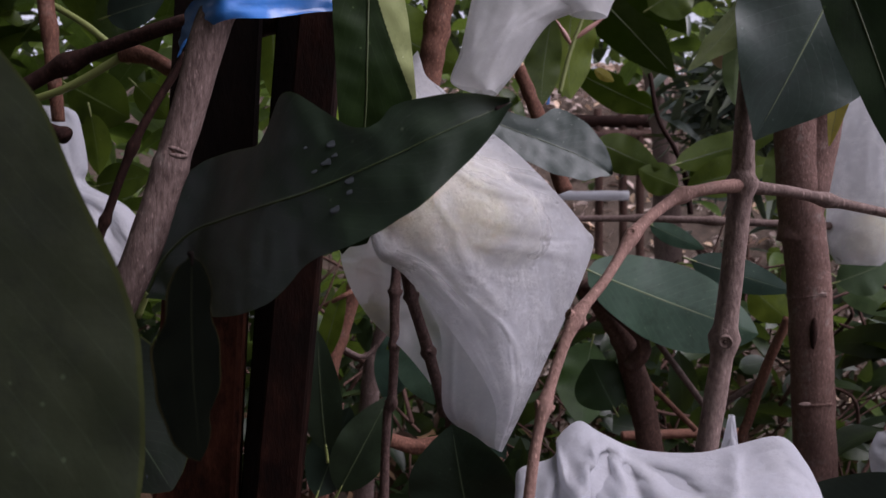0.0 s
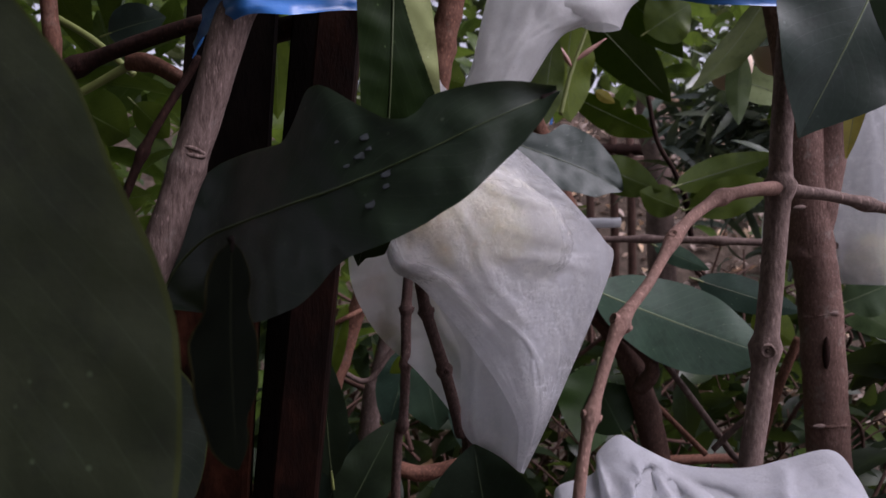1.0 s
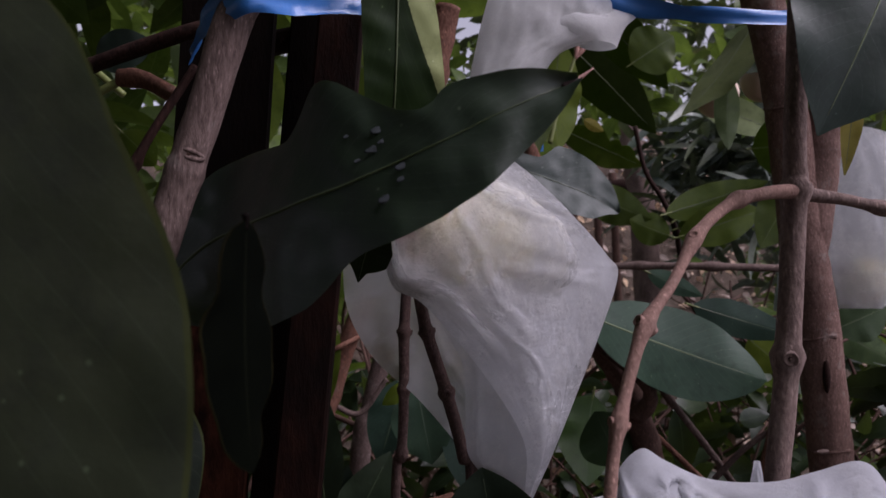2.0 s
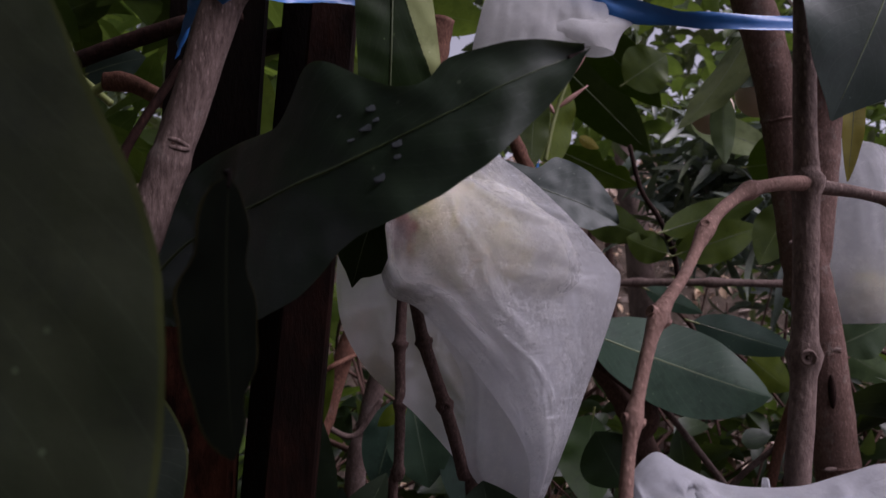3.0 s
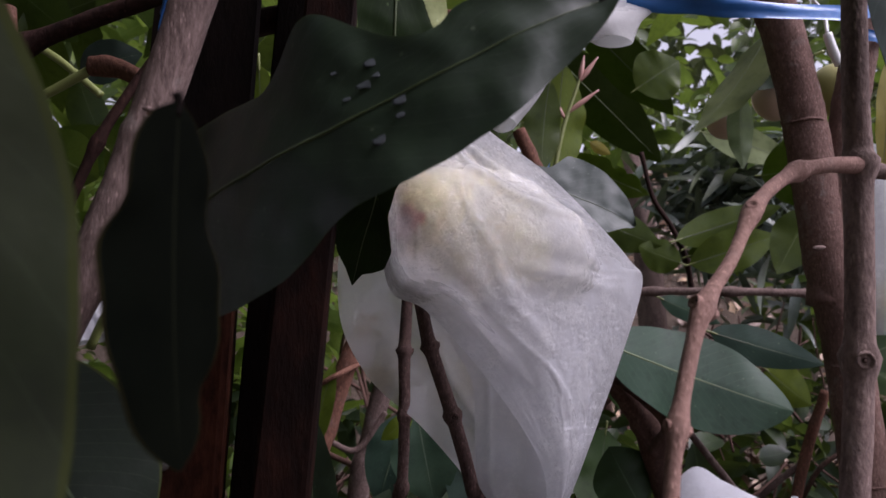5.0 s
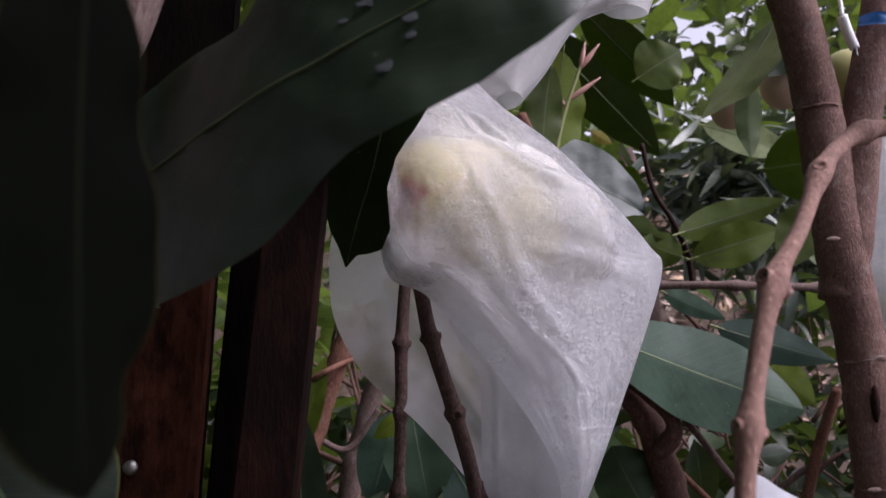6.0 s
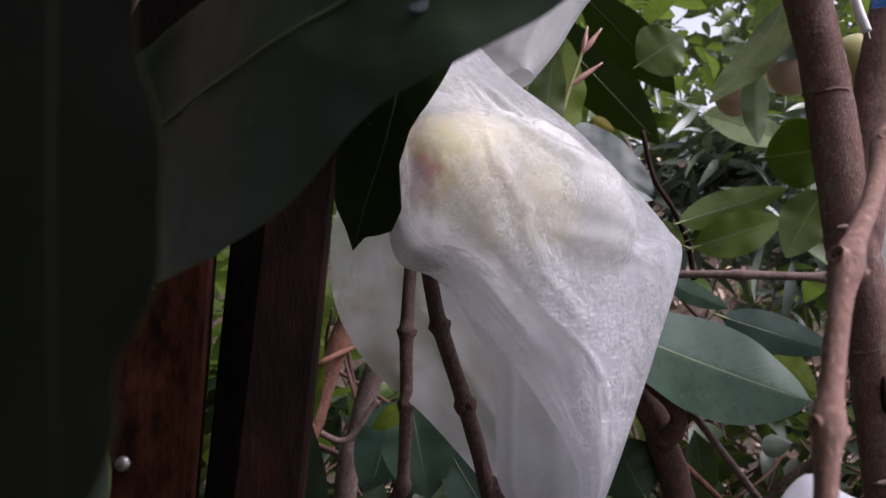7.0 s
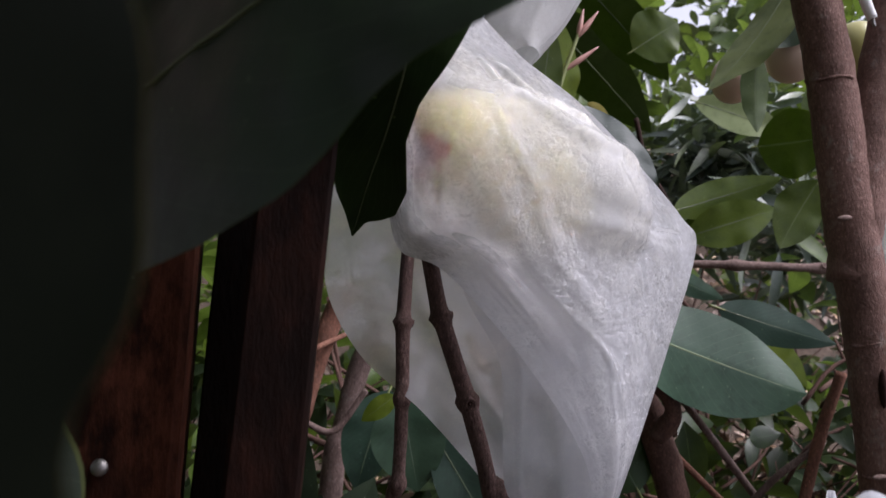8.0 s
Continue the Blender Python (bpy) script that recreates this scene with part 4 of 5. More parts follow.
branch(fork_tree, [(0.1444, 1.0900, 1.2884), (0.2861, 1.0800, 1.2905), (0.4011, 1.0600, 1.2878), (0.5107, 1.0500, 1.2836), (0.6548, 1.0400, 1.2783)], [.0052, .0052, .0056, .0056, .006], BARK_PINK, "long level grey twig", knots=(0.27, 0.5, 0.75), buds=((0.27, 90, .004), (0.5, 90, .006), (0.75, -90, .006)))
branch(fork_tree, [(0.2706, 1.0000, 1.0717), (0.3108, 1.0000, 1.0318), (0.3576, 1.0000, 0.9854)], [.004, .004, .0045], BARK_RED, "slim red-brown twig")
branch(fork_tree, [(0.2915, 0.9800, 1.1205), (0.3306, 0.9800, 1.0682), (0.3822, 0.9800, 0.9969), (0.4133, 0.9800, 0.9329), (0.4233, 1.0000, 0.6145)], [.0045, .0045, .0047, .005, .007], BARK, "slim slanting twig")
branch(fork_tree, [(0.4544, 0.9300, 1.1570), (0.4281, 0.9300, 1.0948), (0.4051, 0.9300, 1.0217), (0.3926, 0.9300, 0.9618), (0.3800, 0.9500, 0.6508)], [.006, .0062, .0062, .0065, .008], BARK_RED, "red-brown slanting shoot")
branch(fork_tree, [(0.3570, 0.9700, 0.9998), (0.3881, 0.9500, 1.0418), (0.4239, 0.9300, 1.0764)], [.004, .004, .0035], BARK, "thin grey twig")
branch(fork_tree, [(0.3946, 1.4200, 1.5910), (0.4131, 1.4200, 1.5004), (0.4482, 1.4200, 1.4381), (0.4720, 1.4200, 1.3757), (0.4812, 1.4200, 1.3073)], [.0045, .0048, .005, .0055, .0055], BARK_DARK, "thin dark drooping twig", knots=(0.75,))
branch(fork_tree, [(0.0003, 0.7800, 1.5646), (-0.0118, 0.7800, 1.5016), (-0.0238, 0.7800, 1.4258), (-0.0293, 0.7800, 1.3368)], [.0150, .0150, .0145, .014], BARK_RED, "reddish peeling branch", rough=0.09)
branch(fork_tree, [(0.0931, 0.9500, 1.4913), (0.1105, 0.9500, 1.4493), (0.1304, 0.9500, 1.3995), (0.1583, 0.9500, 1.3228)], [.0085, .0095, .0105, .011], BARK_RED, "cut reddish stub", rough=0.08)
branch(fork_tree, [(-0.1041, 1.0000, 1.1979), (-0.1250, 0.9000, 1.1873), (-0.1614, 0.9000, 1.1681)], [.003, .003, .003], BARK_RED, "thin pinkish twig")
branch(fork_tree, [(-0.0997, 0.9500, 1.2555), (-0.1244, 0.9500, 1.1993), (-0.1484, 0.9500, 1.1235), (-0.1682, 0.9500, 1.0229), (-0.1952, 0.9800, 0.6299)], [.0125, .0125, .0125, .013, .016], BARK_RED, "smooth brown branch")
branch(fork_tree, [(-0.0679, 1.2000, 1.2107), (-0.0998, 1.2000, 1.1486), (-0.1222, 1.2000, 1.0612), (-0.1397, 1.2000, 0.9670), (-0.1692, 1.2500, 0.4565)], [.016, .016, .016, .017, .02], BARK, "smooth brown branch")
branch(fork_tree, [(-0.1555, 1.0000, 1.0966), (-0.1187, 1.0000, 1.0854), (-0.0818, 1.0000, 1.1317)], [.004, .004, .0035], BARK, "thin grey twig")
branch(fork_tree, [(-0.0810, 0.9000, 0.9933), (-0.0363, 0.9000, 0.9852), (0.0080, 0.9000, 0.9971)], [.008, .009, .008], BARK_RED, "brown branch stub", rough=0.12)
branch(fork_tree, [(0.3219, 1.3000, 0.8885), (0.4267, 1.3000, 0.8946), (0.5520, 1.3000, 0.8989)], [.009, .009, .009], BARK_RED, "level brown limb")

# ---------------------------------------------------------------- main bagged fruit
bag = thing("fruit_bag", (0.0106, 0.5000, 1.2816), "white translucent non-woven cloth bag hanging round a pale green fruit", "fruit bag")
LEFT = [(-0.0172, 0.5100, 1.4008), (-0.0475, 0.5050, 1.3637), (-0.0540, 0.4950, 1.3271), (-0.0500, 0.4800, 1.2807), (-0.0440, 0.4860, 1.2490), (-0.0224, 0.4680, 1.2359), (0.0129, 0.4620, 1.1951), (0.0398, 0.4680, 1.1507), (0.0420, 0.4810, 1.1124)]
NEAR = [(-0.0145, 0.5050, 1.3920), (-0.0360, 0.4800, 1.3590), (-0.0390, 0.4480, 1.3220), (-0.0350, 0.4260, 1.2850), (-0.0310, 0.4330, 1.2560), (-0.0060, 0.4520, 1.2380), (0.0270, 0.4610, 1.1960), (0.0460, 0.4680, 1.1490), (0.0435, 0.4810, 1.1115)]
RIDGE = [(-0.0100, 0.5020, 1.3800), (-0.0150, 0.4800, 1.3520), (-0.0060, 0.4530, 1.3200), (0.0020, 0.4330, 1.2850), (0.0130, 0.4350, 1.2580), (0.0250, 0.4450, 1.2340), (0.0510, 0.4650, 1.1960), (0.0540, 0.4690, 1.1480), (0.0450, 0.4810, 1.1110)]
RIGHT = [(0.0020, 0.5150, 1.3730), (0.0205, 0.5150, 1.3540), (0.0530, 0.5200, 1.3310), (0.0848, 0.5280, 1.3020), (0.1112, 0.5310, 1.2718), (0.1183, 0.5300, 1.2545), (0.0934, 0.5120, 1.1988), (0.0651, 0.4920, 1.1430), (0.0471, 0.4840, 1.1092)]
MID_L = [(-0.0212, 0.4860, 1.2488), (-0.0111, 0.4800, 1.2222), (0.0023, 0.4760, 1.1967), (0.0037, 0.4760, 1.1667), (0.0050, 0.4800, 1.1411), (0.0142, 0.4890, 1.1251)]
MID_R = [(0.0852, 0.5100, 1.2522), (0.0845, 0.5100, 1.2232), (0.0717, 0.5000, 1.1953), (0.0624, 0.4950, 1.1634), (0.0549, 0.4900, 1.1383), (0.0456, 0.4870, 1.1090)]


FRUIT_FORM = ((0.0052, 0.4828, 1.2815), (-0.76, -0.60, 0.24), 0.125, 0.074)
v, f = sheet(LEFT, RIGHT, lambda u, v: 0.0, 120, 100, 0.0012, 1.0, over=((0.0170, 0.4765, 1.2785), (-0.86, -0.46, 0.26), 0.141, 0.077), inner=(NEAR, RIDGE),
             creases=((.655, .30, .675, .47, .0026, .020), (.675, .45, .676, .62, .0024, .022), (.675, .60, .70, .70, .0018, .022), (.69, .19, .740, .305, .0045, .016), (.725, .285, .85, .385, .0050, .015), (.81, .366, .975, .425, .0050, .015), (.73, .19, .775, .285, -.0040, .018), (.755, .27, .86, .350, -.0045, .018), (.83, .335, .99, .39, -.0045, .018), (.765, .18, .81, .270, .0040, .016), (.79, .25, .885, .322, .0040, .016), (.85, .305, 1.0, .365, .0035, .016),
                      (.57, .30, .25, .55, .0016, .020), (.70, .49, .96, .65, .0022, .016), (.74, .46, .96, .58, -.0020, .020), (.80, .72, .89, .83, .0011, .018), (.665, .73, .61, .81, .0009, .016), (.45, .36, .36, .52, -.0016, .022), (.55, .62, .75, .86, .0012, .018)))
part("front_panel", v, f, CLOTH_TAUT, bag)
part("fluff", *fluff(v, 120, 100, (((.655, .30), (.675, .47), (.676, .62), (.70, .70)), ((.71, .24), (.74, .30), (.84, .38), (.95, .415)), ((.70, .49), (.96, .65)), ((.72, .60), (.84, .80))), 3000, 12), FIBRE, bag, "white fibres standing off the cloth along its folds", smooth=False)
v, f = sheet(MID_L, MID_R, lambda u, v: 0.004 * math.sin(math.pi * u), 50, 40, 0.001, 4.0, creases=((.12, .1, .14, .95, .002, .03),))
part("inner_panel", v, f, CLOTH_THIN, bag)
BACK_L = [(-0.0660, 0.5600, 1.3151), (-0.0857, 0.6000, 1.2991), (-0.0938, 0.6200, 1.2764), (-0.0900, 0.6200, 1.2318), (-0.0668, 0.6100, 1.1915), (-0.0313, 0.5900, 1.1621), (-0.0056, 0.5700, 1.1364), (0.0105, 0.5450, 1.1202), (0.0138, 0.4880, 1.1282)]
BACK_R = [(-0.0034, 0.5600, 1.3780), (0.0563, 0.5700, 1.3339), (0.0907, 0.5500, 1.2923), (0.1152, 0.5350, 1.2613), (0.1161, 0.5330, 1.2455), (0.0946, 0.5150, 1.1987), (0.0784, 0.5050, 1.1673), (0.0632, 0.4950, 1.1371), (0.0465, 0.4880, 1.1087)]
v, f = sheet(BACK_L, BACK_R, lambda u, v: -0.03 * math.sin(math.pi * u), 70, 50, 0.0025, 7.0, creases=((.25, .3, .35, .95, .006, .04), (.5, .4, .6, .95, .006, .04)))
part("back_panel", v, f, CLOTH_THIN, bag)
fruit = thing("wax_apple", (0.0170, 0.4770, 1.2785), "pale yellow-green bell-shaped fruit inside the cloth bag", "fruit")
v, f = ellipsoid(*FRUIT_FORM, dent=0.1, taper=0.25)
part("flesh", v, f, FRUIT, fruit)
EYE_SPOT = np.array((-0.0344, 0.4900, 1.2823))
EYE_SPOT[1] = front_of(EYE_SPOT, FRUIT_FORM) - 0.0005


def skin_patch(name, reach, lift, mat, label):
    """A patch of the fruit's skin round its blossom end, with an uneven outline."""
    v, f = ellipsoid(*FRUIT_FORM, 70, 70, dent=0.1, taper=0.25)
    c = np.asarray(FRUIT_FORM[0])
    near = [np.linalg.norm(p - EYE_SPOT) < reach * (1 + 0.5 * noise.noise(Vector(p * 160))) for p in v]
    keep = [q for q in f if all(near[k] for k in q)]
    used = sorted({k for q in keep for k in q})
    place = {k: n for n, k in enumerate(used)}
    part(name, [c + (v[k] - c) * (1 + lift) for k in used], [tuple(place[k] for k in q) for q in keep], mat, fruit, label)


skin_patch("blush", 0.0110, 0.004, FRUIT_BLUSH, "warm blush round the blossom end")
skin_patch("calyx", 0.0056, 0.008, FRUIT_EYE, "pinkish sunken blossom end")


# ---------------------------------------------------------------- other bags
def hanging_bag(left, right, depth, label, mat, seed, wrinkle=0.006, creases=()):
    """A cloth bag closed at the sides: front and back panels."""
    top = thing("fruit_bag", left[0], label, "fruit bag", "cloth bags")
    v, f = sheet(left, right, lambda u, w: depth * math.sin(math.pi * u) ** 0.6 * min(1, 0.3 + 1.2 * w), 44, 34, wrinkle, seed, creases=creases)
    part("front_panel", v, f, mat, top)
    v, f = sheet(left, right, lambda u, w: -depth * math.sin(math.pi * u) ** 0.6 * min(1, 0.3 + 1.2 * w), 30, 24, wrinkle, seed + 20)
    part("back_panel", v, f, mat, top)
    return top


hanging_bag([(0.0354, 0.6000, 1.5115), (0.0236, 0.6000, 1.4678), (0.0143, 0.6000, 1.4239), (0.0062, 0.6000, 1.3970), (0.0270, 0.6000, 1.3873)], [(0.1378, 0.6000, 1.4971), (0.1334, 0.6000, 1.4656), (0.0923, 0.6000, 1.4485), (0.0635, 0.6000, 1.4070), (0.0466, 0.6000, 1.3859)], .02, "soiled off-white cloth bag with black mould specks", CLOTH_DIRTY, 3.0, wrinkle=0.0035)
hanging_bag([(0.0177, 0.6300, 1.5456), (0.0357, 0.6200, 1.5090), (0.0702, 0.6000, 1.4739), (0.1065, 0.6000, 1.4567)], [(0.1825, 0.6200, 1.5490), (0.1667, 0.6100, 1.4927), (0.1486, 0.6000, 1.4708), (0.1408, 0.6000, 1.4530)], .012, "loose flap of off-white cloth bag", CLOTH_DIRTY, 5.0, wrinkle=0.0018)
hanging_bag([(0.5891, 1.0500, 1.5002), (0.5724, 1.0500, 1.4331), (0.5645, 1.0500, 1.3406), (0.5664, 1.0500, 1.2563), (0.5872, 1.0500, 1.2244)], [(0.6723, 1.0500, 1.4839), (0.7070, 1.0500, 1.4173), (0.7092, 1.0500, 1.3335), (0.6862, 1.0500, 1.2576), (0.6330, 1.0500, 1.2249)], .05, "white cloth bag with a fruit in its rounded bottom", CLOTH, 8.0)
low = thing("wax_apple", (0.6279, 1.0500, 1.2654), "pale fruit inside a white cloth bag", "fruit")
v, f = ellipsoid((0.6238, 1.0500, 1.2611), (0.3, 0, -1), 0.075, 0.07)
part("flesh", v, f, FRUIT, low)
# bag low in front, tied at the top
tied = thing("fruit_bag", (0.1335, 0.3600, 1.1256), "crumpled white cloth bag with a knotted neck", "fruit bag", "cloth bags")
RIM = [(0.0439, 0.3250, 1.1399), (0.0454, 0.3250, 1.1516), (0.0621, 0.3280, 1.1571), (0.0645, 0.3320, 1.1654), (0.0752, 0.3350, 1.1732), (0.0861, 0.3360, 1.1675), (0.1062, 0.3370, 1.1590), (0.1347, 0.3380, 1.1575), (0.1550, 0.3400, 1.1612), (0.1778, 0.3420, 1.1650), (0.1909, 0.3440, 1.1525), (0.2014, 0.3460, 1.1358)]
HEM = [(0.0414, 0.3150, 1.1220), (0.0440, 0.3100, 1.0949), (0.0568, 0.3050, 1.0820), (0.0652, 0.3000, 1.0773), (0.0754, 0.3000, 1.0750), (0.0881, 0.3000, 1.0753), (0.1034, 0.3000, 1.0731), (0.1236, 0.3000, 1.0736), (0.1432, 0.3050, 1.0737), (0.1632, 0.3100, 1.0817), (0.1860, 0.3200, 1.0929), (0.2013, 0.3350, 1.1138)]
v, f = sheet(RIM, HEM, lambda u, w: 0.03 * math.sin(math.pi * min(u + 0.05, 1)) * math.sin(math.pi * w) ** 0.5, 110, 60, 0.009, 11.0, creases=((.0, .50, .45, .16, .010, .020), (.0, .50, .5, .30, -.010, .022), (.0, .50, .6, .44, .011, .020), (.0, .51, .6, .58, -.009, .022), (.0, .51, .55, .70, .011, .022), (.0, .50, .5, .84, -.009, .025), (.02, .25, .35, .34, .008, .016), (.02, .72, .3, .66, .007, .018), (.05, .16, .5, .12, .007, .02)))
part("front_panel", v, f, CLOTH_FAR, tied)
v, f = sheet(RIM, HEM, lambda u, w: 0.02 * math.sin(math.pi * min(u + 0.05, 1)) * math.sin(math.pi * w) ** 0.5, 60, 30, 0.004, 13.0)
part("back_panel", v, f, CLOTH_FAR, tied)
hanging_bag([(0.2900, 0.7000, 1.0837), (0.2848, 0.7000, 1.0576), (0.2796, 0.7000, 1.0345)], [(0.2957, 0.7000, 1.0838), (0.2990, 0.7000, 1.0579), (0.3023, 0.7000, 1.0349)], .01, "scrap of white cloth on a twig", CLOTH_FAR, 12.0)
# bag far left behind the branches
hanging_bag([(-0.4382, 0.7000, 1.3901), (-0.4560, 0.7000, 1.3755), (-0.4414, 0.7000, 1.3321), (-0.4179, 0.7000, 1.3091), (-0.4061, 0.7000, 1.2801), (-0.3709, 0.7000, 1.2164)], [(-0.3882, 0.7000, 1.3904), (-0.3765, 0.7000, 1.3789), (-0.3677, 0.7000, 1.3327), (-0.3707, 0.7000, 1.3124), (-0.3237, 0.7000, 1.2867), (-0.2826, 0.7000, 1.2290)], .03, "crumpled white cloth bag tied in the middle", CLOTH_FAR, 14.0, wrinkle=0.012)

hanging_bag([(0.5091, 0.8200, 1.0359), (0.5005, 0.8200, 1.0123), (0.5059, 0.8200, 0.9789)], [(0.5666, 0.8200, 1.0403), (0.5806, 0.8200, 1.0071), (0.5749, 0.8200, 0.9734)], .02, "pale cloth bag low behind the trunk", CLOTH_FAR, 16.0)
strip("plastic_strip", [(-0.0453, 0.7500, 1.4537), (-0.0391, 0.7500, 1.4452), (-0.0332, 0.7550, 1.4354)], [.010, .012, .008], [0, 20, 40], "scrap of blue plastic strip on a branch", n=14)
strip("plastic_strip", [(0.1134, 1.0200, 1.5175), (0.1349, 1.0200, 1.5094), (0.1472, 1.0300, 1.4854), (0.1446, 1.0400, 1.4581)], [.014, .018, .016, .010], [0, 20, 10, 40], "crumpled end of dark blue plastic strip", n=20)

strip("plastic_strip", [(0.4790, 0.8720, 1.5790), (0.4900, 0.8580, 1.5770), (0.5080, 0.8570, 1.5745), (0.5260, 0.8680, 1.5730), (0.5340, 0.8850, 1.5720)], [.012, .014, .014, .013, .011], [0, 10, -10, 5, 0], "blue plastic strip wound round a limb", n=30)

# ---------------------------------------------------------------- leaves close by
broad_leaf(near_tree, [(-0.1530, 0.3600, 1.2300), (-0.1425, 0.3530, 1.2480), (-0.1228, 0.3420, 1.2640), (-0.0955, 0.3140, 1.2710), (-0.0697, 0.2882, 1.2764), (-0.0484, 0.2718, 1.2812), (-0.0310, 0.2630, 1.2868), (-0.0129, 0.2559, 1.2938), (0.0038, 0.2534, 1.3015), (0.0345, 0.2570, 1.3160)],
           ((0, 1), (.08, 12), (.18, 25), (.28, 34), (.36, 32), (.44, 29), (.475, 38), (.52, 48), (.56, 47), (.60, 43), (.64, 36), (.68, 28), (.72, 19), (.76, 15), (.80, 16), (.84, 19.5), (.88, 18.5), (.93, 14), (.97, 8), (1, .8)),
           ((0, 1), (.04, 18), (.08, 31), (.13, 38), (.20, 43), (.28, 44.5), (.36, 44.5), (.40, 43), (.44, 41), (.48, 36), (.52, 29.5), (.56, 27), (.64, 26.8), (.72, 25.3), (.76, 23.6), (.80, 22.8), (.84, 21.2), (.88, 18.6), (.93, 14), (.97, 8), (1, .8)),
           (.35, .55), LEAF_DARK, "very large dark green leaf with painted grey glints and a brown tip", wave=0.0022, rows=90, cols=24, fold=0.0025,
           marks=((.66, .50, .0028), (.665, .36, .0016), (.635, .28, .0030), (.60, .18, .0014), (.69, -.12, .0026), (.672, -.22, .0018), (.625, -.42, .0030), (.58, .45, .0013)), blemish=(.985, .0035))
broad_leaf(near_tree, [(-0.1380, 0.1730, 1.3400), (-0.1270, 0.1725, 1.2850), (-0.1180, 0.1720, 1.2300), (-0.1120, 0.1715, 1.1800), (-0.1080, 0.1710, 1.1300), (-0.1050, 0.1700, 1.0900)],
           ((0, 2), (.08, 19), (.18, 34), (.26, 40), (.34, 47.5), (.40, 50), (.47, 49), (.57, 44), (.67, 36), (.84, 17), (.94, 6), (1, .4)),
           ((0, 2), (.08, 22), (.18, 36), (.30, 44), (.40, 46), (.50, 44), (.60, 38), (.72, 28), (.86, 14), (1, .4)),
           (.04, -.06), LEAF_NEAR, "large dull green leaf with a yellowish margin", wave=0.0008, rows=60, cols=16, fold=0.0015)
# Added stand-in for the near leaf, placed to fit later camera views.
leaf(near_tree, (-0.0607, 0.1825, 1.258), (-0.0595, 0.1860, 1.1985), (-0.0563, 0.1980, 1.227), LEAF_STANDIN, "small near-black leaf added to stand in for the near leaf", bow=0.02, fold=0.10, wave=0.08, kind=0.56, point=0.5, petiole=(-0.0610, 0.1820, 1.2594), stalk_mat=WOOD_BLACK, rib_mat=WOOD_BLACK, notches=((.82, 1, .2, .05), (.3, -1, .12, .06)))
# The two marks on this leaf are droppings.
leaf(near_tree, (-0.1869, 0.3350, 1.2127), (-0.1269, 0.3300, 1.1354), (-0.1196, 0.3330, 1.1825), LEAF_NEAR, "dull green leaf with a thin pale margin", bow=0.04, fold=0.12, kind=0.5, point=0.5, marks=((.88, -.4, .0022), (.7, .3, .0012)))
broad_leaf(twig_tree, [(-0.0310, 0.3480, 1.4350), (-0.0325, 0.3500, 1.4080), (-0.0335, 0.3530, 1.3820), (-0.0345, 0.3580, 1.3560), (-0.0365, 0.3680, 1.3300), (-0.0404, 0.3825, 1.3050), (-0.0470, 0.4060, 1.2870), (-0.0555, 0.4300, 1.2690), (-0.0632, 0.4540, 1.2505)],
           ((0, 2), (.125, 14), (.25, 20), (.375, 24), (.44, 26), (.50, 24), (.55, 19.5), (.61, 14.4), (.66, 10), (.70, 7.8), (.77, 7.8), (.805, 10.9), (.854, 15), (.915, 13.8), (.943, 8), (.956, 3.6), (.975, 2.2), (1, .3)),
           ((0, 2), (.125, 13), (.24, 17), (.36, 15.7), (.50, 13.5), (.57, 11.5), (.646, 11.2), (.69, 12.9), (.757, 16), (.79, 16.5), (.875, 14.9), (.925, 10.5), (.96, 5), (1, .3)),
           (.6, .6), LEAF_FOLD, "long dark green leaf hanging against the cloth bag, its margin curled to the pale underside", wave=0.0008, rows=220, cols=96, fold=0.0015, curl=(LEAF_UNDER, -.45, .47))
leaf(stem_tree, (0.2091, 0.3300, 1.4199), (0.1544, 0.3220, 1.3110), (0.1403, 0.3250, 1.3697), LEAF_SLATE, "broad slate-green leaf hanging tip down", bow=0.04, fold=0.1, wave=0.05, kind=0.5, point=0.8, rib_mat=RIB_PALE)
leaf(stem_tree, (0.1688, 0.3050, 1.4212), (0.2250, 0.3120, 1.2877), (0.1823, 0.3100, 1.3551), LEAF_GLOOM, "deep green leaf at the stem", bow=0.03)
leaf(fork_tree, (0.3582, 0.6200, 1.4458), (0.3430, 0.6200, 1.3462), (0.3403, 0.6200, 1.3919), LEAF_YELLOW, "yellowing leaf among the green", bow=0.02)
leaf(fork_tree, (0.2430, 1.2000, 1.5480), (0.2760, 1.2000, 1.5270), (0.2640, 1.2000, 1.5460), LEAF_YELLOW, "small yellow withering leaf", bow=0.03, rows=12, cols=6)
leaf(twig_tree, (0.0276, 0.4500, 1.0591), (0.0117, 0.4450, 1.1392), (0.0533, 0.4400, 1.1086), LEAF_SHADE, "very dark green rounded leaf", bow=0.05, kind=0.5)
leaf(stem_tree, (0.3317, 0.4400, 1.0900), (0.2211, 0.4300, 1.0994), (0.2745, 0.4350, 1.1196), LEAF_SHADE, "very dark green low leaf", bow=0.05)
leaf(fork_tree, (0.1870, 0.9300, 1.2177), (0.4233, 0.9500, 1.1315), (0.3390, 0.9570, 1.2220), LEAF_WAXY, "large grey-green leaf with a pale midrib", bow=0.03, fold=0.12, wave=0.04, kind=0.55, point=0.5, rows=40, cols=14, rib_mat=RIB_PALE)
